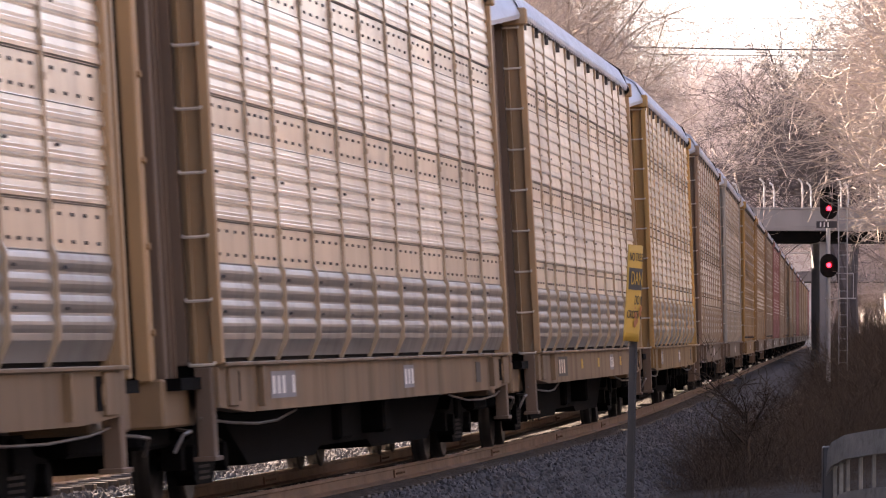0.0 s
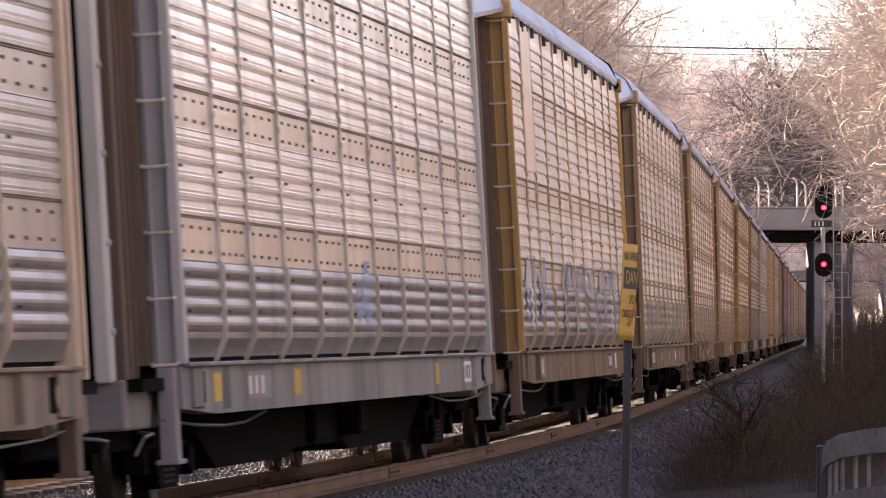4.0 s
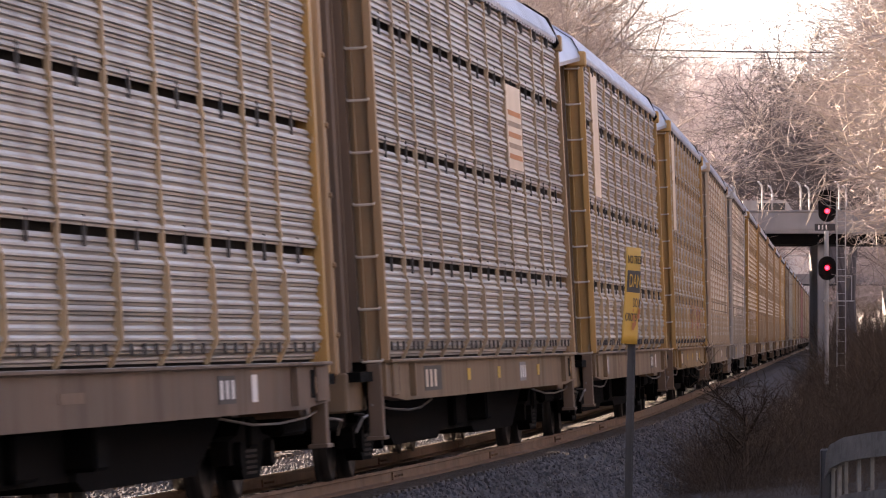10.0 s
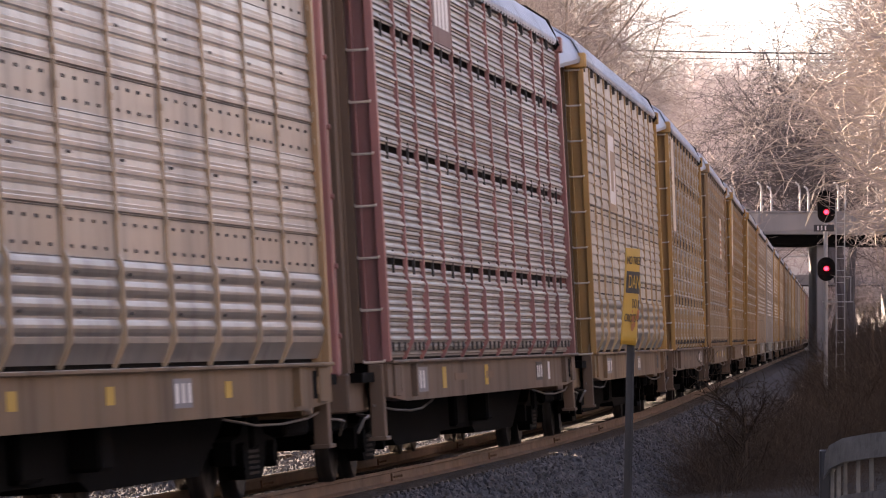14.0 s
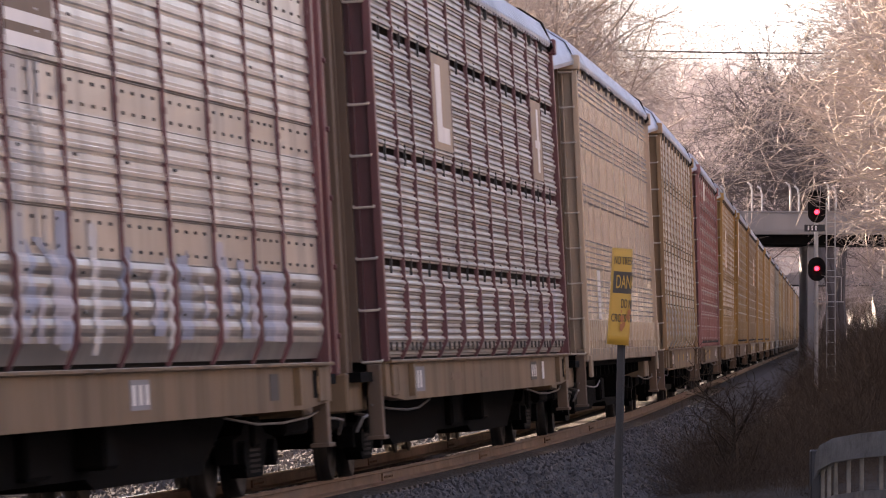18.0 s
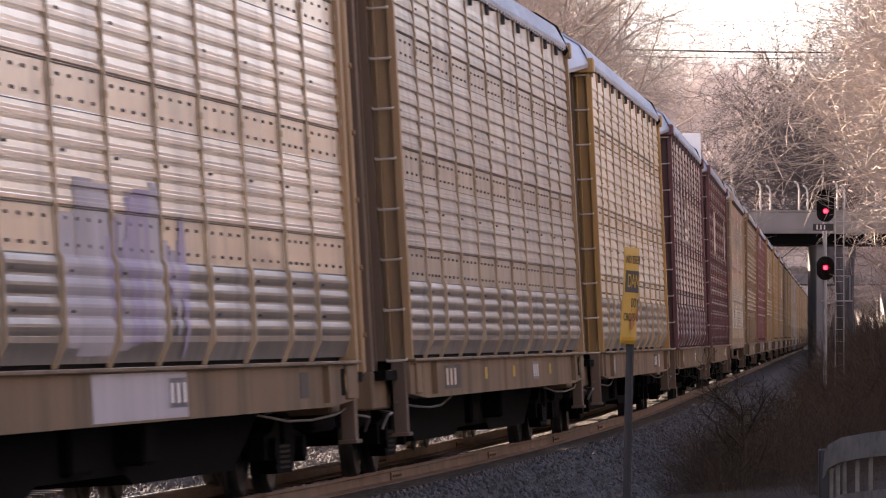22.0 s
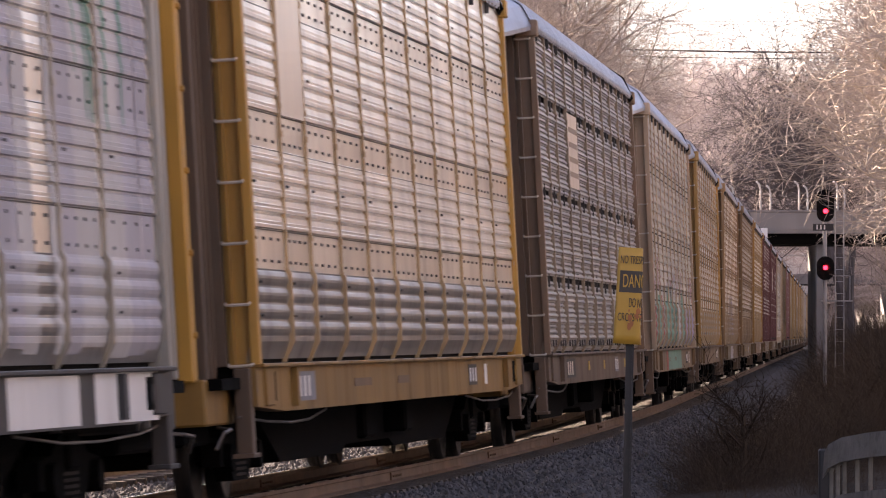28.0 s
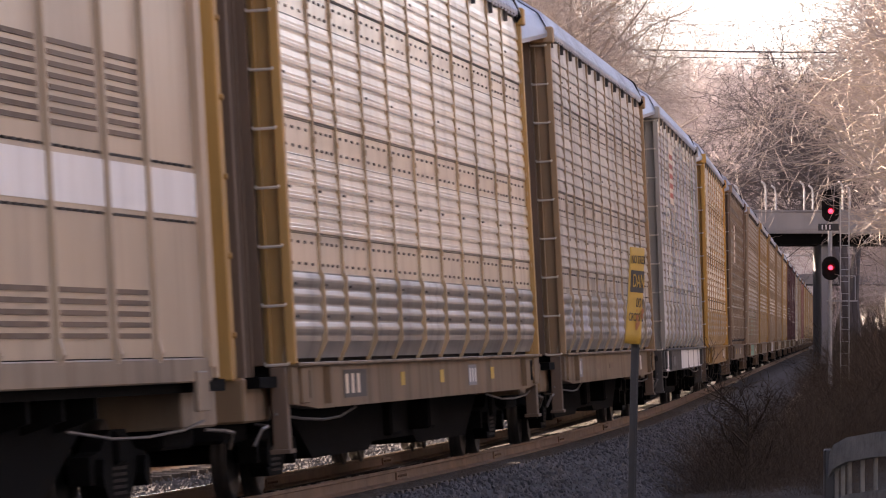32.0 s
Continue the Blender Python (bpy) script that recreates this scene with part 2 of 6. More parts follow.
class Soup:
    """Gathers boxes, bars and sheets into one mesh."""

    def __init__(self):
        self.v, self.f = [], []

    def add(self, verts, faces):
        k = len(self.v)
        self.v += [tuple(p) for p in verts]
        self.f += [tuple(i + k for i in f) for f in faces]
        return self

    def box(self, x0, x1, y0, y1, z0, z1, bev=0.0, m=None):
        if bev:
            bm = bmesh.new()
            bmesh.ops.create_cube(bm, size=1)
            for v in bm.verts:
                v.co = Vector(((x0 + x1) / 2 + v.co.x * (x1 - x0), (y0 + y1) / 2 + v.co.y * (y1 - y0), (z0 + z1) / 2 + v.co.z * (z1 - z0)))
            bmesh.ops.bevel(bm, geom=bm.edges[:], offset=bev, segments=1, affect="EDGES")
            bm.verts.index_update()
            vs = [v.co.copy() for v in bm.verts]
            fs = [[v.index for v in f.verts] for f in bm.faces]
            bm.free()
        else:
            vs = [Vector(p) for p in ((x0, y0, z0), (x1, y0, z0), (x1, y1, z0), (x0, y1, z0), (x0, y0, z1), (x1, y0, z1), (x1, y1, z1), (x0, y1, z1))]
            fs = [(0, 3, 2, 1), (4, 5, 6, 7), (0, 1, 5, 4), (1, 2, 6, 5), (2, 3, 7, 6), (3, 0, 4, 7)]
        if m:
            vs = [m @ v for v in vs]
        return self.add(vs, fs)

    def bar(self, a, b, r, r2=None, n=6, cap=True):
        a, b = Vector(a), Vector(b)
        d = (b - a).normalized()
        u = d.orthogonal().normalized()
        w = d.cross(u)
        r2 = r if r2 is None else r2
        vs = []
        for c, q in ((a, r), (b, r2)):
            for i in range(n):
                g = 2 * math.pi * i / n
                vs.append(c + u * (q * math.cos(g)) + w * (q * math.sin(g)))
        fs = [(i, (i + 1) % n, n + (i + 1) % n, n + i) for i in range(n)]
        if cap:
            fs += [tuple(range(n - 1, -1, -1)), tuple(range(n, 2 * n))]
        return self.add(vs, fs)

    def tube(self, pts, r, n=6):
        for a, b in zip(pts[:-1], pts[1:]):
            self.bar(a, b, r, n=n)
        return self

    def prism(self, outline, x0, x1, axis=0):
        """An outline of (a, b) pushed along an axis: 0 gives (x, a, b), 1 gives (a, y, b), 2 gives (a, b, z)."""
        n = len(outline)
        put = (lambda a, b, c: (c, a, b), lambda a, b, c: (a, c, b), lambda a, b, c: (a, b, c))[axis]
        vs = [put(a, b, x0) for a, b in outline] + [put(a, b, x1) for a, b in outline]
        fs = [(i, (i + 1) % n, n + (i + 1) % n, n + i) for i in range(n)] + [tuple(range(n - 1, -1, -1)), tuple(range(n, 2 * n))]
        return self.add(vs, fs)

    def mesh(self, name, mat, smooth=False):
        me = mesh(name, self.v, self.f, mat, smooth)
        return me


def part(name, what, parent, label="", at=None, mat=None):
    """One mesh object under a thing or a part. what: a Soup or a mesh."""
    me = what.mesh(name, mat) if isinstance(what, Soup) else what
    ob = new(name, me)
    ob.parent = parent
    if at is not None:
        ob.matrix_basis = at
    return tagged(ob, label)


def thing(name, label, category, m=None, group="", kind="", data=None):
    ob = new(name, data)
    if m is not None:
        ob.matrix_basis = m
    return tagged(ob, label, category, group, kind)


# ---------------------------------------------------------------- the line of the track
S0, S1, STEP = -800.0, 1300.0, 1.0
BEND, BEND_END, EASE = 0.04547, 77.9, 80.0        # degrees a metre, metres
HEAD0, X0 = 9.191, -9.688                          # heading (right of +y) and place of the near rail abreast of the camera
CANT, RUN_OUT = 3.2, (85.0, 205.0)                 # cant of the track in degrees, and where it runs out to nothing


def heading(s):
    a = min(s, BEND_END)
    r = min(max(s - BEND_END, 0.0), EASE)
    return radians(HEAD0 - BEND * (a + r - r * r / (2 * EASE)))


LINE = {0: (X0, 0.0)}
for k in range(1, int(S1) + 1):
    h = heading(k - 0.5)
    LINE[k] = (LINE[k - 1][0] + math.sin(h), LINE[k - 1][1] + math.cos(h))
for k in range(-1, int(S0) - 1, -1):
    h = heading(k + 0.5)
    LINE[k] = (LINE[k + 1][0] - math.sin(h), LINE[k + 1][1] - math.cos(h))


def rail_at(s):
    k = math.floor(s)
    a, b, w = LINE[k], LINE[k + 1], s - k
    return a[0] + (b[0] - a[0]) * w, a[1] + (b[1] - a[1]) * w


def beside(s, u, z=0.0):
    """A place u metres to the right of the near rail."""
    x, y = rail_at(s)
    h = heading(s)
    return Vector((x + u * math.cos(h), y - u * math.sin(h), z))


def lean(s):
    a, b = RUN_OUT
    return CANT * min(1.0, max(0.0, (b - s) / (b - a)))


def on_track(s, u=0.0):
    """A pose on the canted track, u right of the near rail, looking along it."""
    x, y = rail_at(s)
    return Matrix.Translation((x, y, 0)) @ pose(0, 0, 0, 0, 0, -math.degrees(heading(s))) @ pose(0, 0, 0, 0, -lean(s), 0) @ pose(u, 0, 0)


# ---------------------------------------------------------------- ground, ballast, track
def smooth_step(a, b, v):
    v = np.clip((v - a) / (b - a), 0, 1)
    return v * v * (3 - 2 * v)


_ss = np.arange(-300, 1200, 2.0)
_pp = np.array([rail_at(s) for s in _ss])
_hh = np.array([heading(s) for s in _ss])


def side_of(x, y):
    """Metres to the right of the near rail, and metres along it, for arrays of places."""
    k = np.argmin((x[..., None] - _pp[:, 0]) ** 2 + (y[..., None] - _pp[:, 1]) ** 2, -1)
    dx, dy = x - _pp[k, 0], y - _pp[k, 1]
    return dx * np.cos(_hh[k]) - dy * np.sin(_hh[k]), _ss[k]


def ground_z(x, y):
    x, y = np.atleast_1d(np.asarray(x, float)), np.atleast_1d(np.asarray(y, float))
    u, s = side_of(x, y)
    z = -0.95 + 0 * u - 0.3 * smooth_step(1.0, 2.0, -u) * (1 - smooth_step(10.0, 12.0, -u))
    z += 2.2 * smooth_step(4.5, 14.0, u) * smooth_step(100, 190, s)       # bank on the right, farther along
    z += 0.35 * smooth_step(3.0, 9.0, u) * (1 - smooth_step(60, 110, s))
    start = 8.0 + 5.0 * (1 - smooth_step(8, 45, s))                          # unseen wooded bank close by on the right, added to darken reflections
    z += 0.8 * smooth_step(2.0, 15.0, u - start) * smooth_step(-90, -60, s) * (1 - smooth_step(70, 115, s))   # unseen side of a cutting, added likewise
    z += 1.2 * smooth_step(0.0, 7.0, u - start) * smooth_step(-60, -20, s) * (1 - smooth_step(100, 190, s))
    z += 13.0 * smooth_step(17.0, 48.0, u) * smooth_step(100, 190, s) * (1 - smooth_step(300, 380, s))   # unseen hillside, added as sunlit ground for the screens to reflect
    z += 1.6 * smooth_step(11.0, 26.0, -u)                                  # bank on the left
    lump = np.array([noise.noise((a * 0.35, b * 0.35, 3.0)) for a, b in zip(x.ravel(), y.ravel())]).reshape(x.shape)
    z += 0.16 * lump * smooth_step(1.9, 3.5, np.where(u > 0, u, -u - 8.5))
    return z


def ground():
    xs = np.concatenate([[-3000, -1200, -500, -250, -140, -80], np.arange(-50, -12, 4.0), np.arange(-12, 34, 0.9), np.arange(34, 90, 3.5), [100, 150, 260, 500, 1200, 3000]])
    ys = np.concatenate([[-3000, -1200, -500, -250, -120, -90, -75, -60, -45, -30, -20, -10, 0, 8, 15, 20, 25, 30], np.arange(35, 140, 1.6), np.arange(140, 420, 5.0), np.arange(420, 700, 20.0), [760, 900, 1200, 1800, 3500]])
    X, Y = np.meshgrid(xs, ys)
    Z = ground_z(X.ravel(), Y.ravel()).reshape(X.shape)
    w = len(xs)
    verts = list(zip(X.ravel(), Y.ravel(), Z.ravel()))
    faces = [(j * w + i, j * w + i + 1, (j + 1) * w + i + 1, (j + 1) * w + i) for j in range(len(ys) - 1) for i in range(w - 1)]
    thing("ground", "brown leaf litter and bare winter soil", "ground", kind="structure", data=mesh("ground", verts, faces, M_SOIL, True))


def swept(name, outline, s0, s1, step, mat, smooth=False):
    """An outline of (u, z) drawn along the canted track."""
    ss = np.arange(s0, s1 + step, step)
    n = len(outline)
    vs, fs = [], []
    for s in ss:
        m = on_track(float(s))
        vs += [tuple(m @ Vector((u, 0, z))) for u, z in outline]
    for k in range(len(ss) - 1):
        fs += [(k * n + i, k * n + (i + 1) % n, (k + 1) * n + (i + 1) % n, (k + 1) * n + i) for i in range(n)]
    return mesh(name, vs, fs, mat, smooth)


GAUGE = 1.505
SHOULDER = [(-11.0, -1.5), (-11.0, -0.85), (-7.6, -0.45), (-6.6, 0.0), (-4.0, -0.11), (-2.2, -0.235), (0.62, -0.235), (0.95, -0.28), (2.05, -0.98), (2.05, -1.3)]


def bed_z(u):
    us, zs = [p[0] for p in SHOULDER[1:-1]], [p[1] for p in SHOULDER[1:-1]]
    return float(np.interp(u, us, zs))


def track():
    thing("ballast_bed", "grey crushed-stone ballast bed under the track", "ballast", kind="structure",
          data=swept("ballast_bed", SHOULDER, -120, 900, 4.0, M_BALLAST))
    thing("cinder_strip", "dark cinders and soil beside the ballast", "ground", kind="structure",
          data=swept("cinder_strip", [(1.9, -1.5), (1.9, -0.92), (3.5, -0.84), (7.5, -0.84), (7.7, -1.6)], 20, 140, 4.0, M_CINDER))
    foot = [(-0.075, -0.172), (0.075, -0.172), (0.075, -0.158), (0.012, -0.135), (0.009, -0.045), (0.036, -0.035), (0.036, -0.003), (0.028, 0.0), (-0.028, 0.0), (-0.036, -0.003), (-0.036, -0.035), (-0.009, -0.045), (-0.012, -0.135), (-0.075, -0.158)]
    for u in (0.0, -GAUGE, -4.26, -4.26 - GAUGE):
        up = 0.045 * max(0.0, -u - GAUGE)                    # the second track lies level with the first
        r = thing("rail", "rusty steel rail with a worn shiny head", "rail", group="rails of the two tracks")
        part("rail_body", swept("rail_body", [(a + u, b + up) for a, b in foot], -100, 800, 3.0, M_RUST), r)
        part("rail_head", swept("rail_head", [(u - 0.024, 0.001 + up), (u + 0.024, 0.001 + up), (u + 0.02, 0.004 + up), (u - 0.02, 0.004 + up)], -100, 800, 3.0, M_RAILHEAD), r, "polished running surface")
        joint = Soup().box(u + 0.012, u + 0.034, -0.45, 0.45, -0.135, -0.045, 0.004)
        for k in range(6):
            joint.bar((u + 0.03, -0.38 + k * 0.15, -0.09), (u + 0.055, -0.38 + k * 0.15, -0.09), 0.014)
        jm = joint.mesh("joint_bar", M_RUST)
        for s in () if u < -2 else (57.0, 69.0, 81.0, 93.0, 105.0, 117.0):
            part("joint_bar", jm, r, "bolted joint bar", at=on_track(s))


ground()
track()


# ---------------------------------------------------------------- autorack cars
LENGTH = 28.6
FRONT, BAY, HALF = 11.9, 13.62, 1.50        # end of the side screens, end of the car, plane of the screens
WIDTHS = [2.3, 1.75] + [2.243] * 7 + [1.75, 2.3]
EDGES = [-FRONT + sum(WIDTHS[:k]) for k in range(len(WIDTHS) + 1)]
EAVE, RIDGE = 5.66, 6.34
WIDE = 1.02
FLATS = ((2.08, 2.42), (3.17, 3.48), (4.46, 4.74), (5.46, 5.64))
GAPS = (2.27, 3.46, 4.75)
CACHE = {}


def profile(style):
    """The section of a side screen: lists of (out, z), one for each sheet."""
    if style == "ribbed":
        out = [(-0.045, 1.275), (0.016, 1.43), (0.019, 1.475)]
        for k in range(4):                                   # rounded ribs of the lowest sheet
            z = 1.48 + k * 0.15
            out += [(0.018, z), (0.030, z + 0.030), (0.038, z + 0.060), (0.037, z + 0.085), (0.026, z + 0.118), (0.019, z + 0.13)]
        for k, (a, b) in enumerate(FLATS):
            if k == 0:
                out += [(0.018, a - 0.02), (0.013, a - 0.001)]
            out += [(0.012, a), (0.012, b)]
            if k < 3:
                n = round((FLATS[k + 1][0] - b) / 0.155)
                p = (FLATS[k + 1][0] - b) / n
                for j in range(n):
                    z = b + j * p
                    out += [(0.002, z + 0.004), (0.004, z + p * 0.14), (0.026, z + p * 0.20), (0.027, z + p * 0.40), (0.023, z + p * 0.44), (0.024, z + p * 0.62), (0.018, z + p * 0.66), (0.014, z + p * 0.96)]
        return [[p for p in out if p[1] < 2.08], [p for p in out if p[1] >= 2.08]]
    if style == "fine":
        sheets, cuts = [], [1.262, *GAPS, 5.66]
        for k in range(4):
            a, b = cuts[k] + (0.032 if k else 0), cuts[k + 1] - 0.032
            n = round((b - a) / 0.078)
            p = (b - a) / n
            sh = []
            for j in range(n):
                z = a + j * p
                swell = 0.016 * math.sin(2 * math.pi * (z - 1.3) / 0.312) + (0.055 * min(1.0, (z - 1.262) / 0.16) - 0.045 if z < 2.05 else 0.0)
                sh += [(swell, z + 0.002), (swell + 0.001, z + p * 0.28), (swell + 0.019, z + p * 0.42), (swell + 0.016, z + p * 0.66), (swell + 0.002, z + p * 0.95)]
            sheets.append(sh)
        return sheets
    if style == "smooth":
        return [[(0.0, 1.74), (0.0, 2.55)], [(0.0, 2.57), (0.0, 3.56)], [(0.0, 3.58), (0.0, 5.66)]]
    return [[(0.0, 1.31), (0.0, 2.40)], [(0.0, 2.42), (0.0, 2.86)], [(0.0, 2.88), (0.0, 5.66)]]


def screen_meshes(style, w, mat):
    key = ("screen", style, round(w, 3), mat.name)
    if key not in CACHE:
        made = []
        for sh in profile(style):
            n = len(sh)
            vs = [(o, 0.0, z) for o, z in sh] + [(o, w, z) for o, z in sh]
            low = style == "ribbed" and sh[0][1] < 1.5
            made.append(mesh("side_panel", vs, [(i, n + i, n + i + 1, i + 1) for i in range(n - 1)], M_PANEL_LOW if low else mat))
        CACHE[key] = made
    return CACHE[key]


def out_at(style, z):
    for sh in profile(style):
        zs = [p[1] for p in sh]
        if zs[0] <= z <= zs[-1]:
            return float(np.interp(z, zs, [p[0] for p in sh]))
    return 0.0


def post_mesh(style, key):
    k = ("post", style, key)
    if k not in CACHE:
        s = Soup()
        w = 0.026
        if style in ("ribbed", "fine"):
            s.box(-0.01, 0.040, -w, w, 2.05, EAVE - 0.02, 0.006)
            s.prism([(-0.06, 1.24), (-0.03, 1.24), (-0.02, 1.26), (0.066, 1.43), (0.066, 2.05), (0.04, 2.11), (-0.01, 2.13), (-0.01, 1.46), (-0.06, 1.30)], -w - 0.004, w + 0.004, 1)
            for z in (2.40, 3.33, 3.58, 4.60, 4.80):
                s.box(0.034, 0.048, -0.05, 0.05, z - 0.028, z + 0.028)
        elif style == "louvred":
            s.box(-0.01, 0.045, -0.03, 0.03, 1.30, EAVE - 0.02, 0.006)
            s.prism([(-0.01, 1.24), (0.03, 1.24), (0.07, 1.34), (0.045, 1.46), (-0.01, 1.46)], -0.05, 0.05, 1)
        else:                                                # thin seam above, short pillars below
            s.box(-0.01, 0.010, -0.02, 0.02, 1.74, EAVE - 0.02, 0.003)
            for q in range(4):
                s.box(-0.03, 0.02, q * 0.56 - 0.15, q * 0.56 + 0.15, 1.30, 1.75, 0.01)
            for q in range(2):
                s.box(-0.02, 0.05, q * 1.1 - 0.03, q * 1.1 + 0.03, 1.20, 1.42, 0.008)
        CACHE[k] = s.mesh("post", post_paint(key))
    return CACHE[k]


def bolts_mesh(style):
    k = ("bolts", style)
    if k not in CACHE:
        s = Soup()
        x = HALF
        for j, w in enumerate(WIDTHS):
            y0 = EDGES[j]
            if style == "ribbed":
                for a, b in FLATS[:3]:
                    for z in (a + 0.07, b - 0.07):
                        for q in range(4):
                            y = y0 + w * (0.18 + 0.21 * q)
                            s.box(x + 0.010, x + 0.026, y - 0.03, y + 0.03, z - 0.013, z + 0.013)
                    for z in (a - 0.01, b + 0.01):
                        s.box(x + 0.011, x + 0.019, y0 + 0.05, y0 + w - 0.05, z - 0.004, z + 0.004)
                for q in range(11):
                    y = y0 + w * (0.08 + 0.084 * q)
                    s.box(x + 0.015, x + 0.024, y - 0.04, y + 0.04, 2.036, 2.050)
                for z in (1.66, 1.96, 2.85, 3.9, 5.1):
                    y = y0 + w * 0.2
                    o = 0.012 if z < 2 else 0.0
                    s.box(x + o + 0.015, x + o + 0.034, y - 0.05, y + 0.05, z - 0.011, z + 0.011)
            elif style == "fine":
                for z in GAPS:
                    for q in (0.5,) if w > 2 else (0.5,):
                        y = y0 + w * q
                        s.box(x + 0.0, x + 0.024, y - 0.02, y + 0.02, z - 0.12, z + 0.12)
                for q in (0.25, 0.5, 0.75):
                    s.box(x + 0.02, x + 0.04, y0 + w * q - 0.03, y0 + w * q + 0.03, 1.33, 1.42)
            else:
                for z in (2.56, 3.57) if style == "smooth" else (2.41, 2.87):
                    for q in range(7):
                        y = y0 + w * (0.1 + 0.13 * q)
                        s.box(x + 0.002, x + 0.014, y - 0.05, y + 0.05, z - 0.012, z + 0.012)
        # folded brackets under the eave
        for j, w in enumerate(WIDTHS):
            y = EDGES[j] + w * 0.25
            s.box(x + 0.015, x + 0.06, y, y + w * 0.45, EAVE - 0.05, EAVE - 0.02)
            s.box(x + 0.015, x + 0.06, y, y + 0.06, EAVE - 0.16, EAVE - 0.02)
        CACHE[k] = s.mesh("bolt_row", M_BOLT)
    return CACHE[k]


def roof_mesh():
    if "roof" not in CACHE:
        s = Soup()
        arc = [(1.56, EAVE - 0.04), (1.57, EAVE + 0.02), (1.43, EAVE + 0.30), (1.14, EAVE + 0.50), (0.6, RIDGE - 0.06), (0.0, RIDGE), (-0.6, RIDGE - 0.06), (-1.14, EAVE + 0.50), (-1.43, EAVE + 0.30), (-1.57, EAVE + 0.02), (-1.56, EAVE - 0.04)]
        ys, lift = [], []
        y = -FRONT - 0.15
        while y < FRONT + 0.15:
            ys += [y, y + 0.20, y + 0.24, y + 0.36]
            lift += [0.0, 0.0, 0.028, 0.028]
            y += 0.40
        n = len(arc)
        vs = [(a * (1 + l * 0.25), yy, b + l) for yy, l in zip(ys, lift) for a, b in arc]
        s.add(vs, [(k * n + i, k * n + i + 1, (k + 1) * n + i + 1, (k + 1) * n + i) for k in range(len(ys) - 1) for i in range(n - 1)])
        for g in (-1, 1):                                   # ends droop to the doors
            e = [(a * 0.99, g * (FRONT + 0.12), b) for a, b in arc] + [(a * 0.80, g * (BAY - 0.06), b - 0.16) for a, b in arc] + [(a * 0.80, g * (BAY - 0.06), EAVE - 0.26) for a, b in arc]
            s.add(e, [(i, i + 1, n + i + 1, n + i) for i in range(n - 1)] + [(n + i, n + i + 1, 2 * n + i + 1, 2 * n + i) for i in range(n - 1)])
        CACHE["roof"] = s.mesh("roof", M_ROOF)
    return CACHE["roof"]


def roof_seal():
    """A dark hoop over the forward end of the roof."""
    if "seal" not in CACHE:
        arc = [(1.60, EAVE - 0.02), (1.47, EAVE + 0.34), (1.17, EAVE + 0.56), (0.6, RIDGE + 0.02), (0.0, RIDGE + 0.07), (-0.6, RIDGE + 0.02), (-1.17, EAVE + 0.56), (-1.47, EAVE + 0.34), (-1.60, EAVE - 0.02)]
        n = len(arc)
        vs = [(a * q, FRONT + y, b - (1 - q) * 2) for y, q in ((-0.30, 1.0), (-0.10, 1.0), (-0.10, 0.96), (-0.30, 0.96)) for a, b in arc]
        CACHE["seal"] = mesh("roof_seal", vs, [(k * n + i, k * n + i + 1, (k + 1) % 4 * n + i + 1, (k + 1) % 4 * n + i) for k in range(4) for i in range(n - 1)], M_BLACK)
    return CACHE["seal"]


M_RUNG = shade("worn_rung_steel", (0.62, 0.54, 0.46), 0.4, 0.3, 0.2, 6.0, 0.3, bump=0)


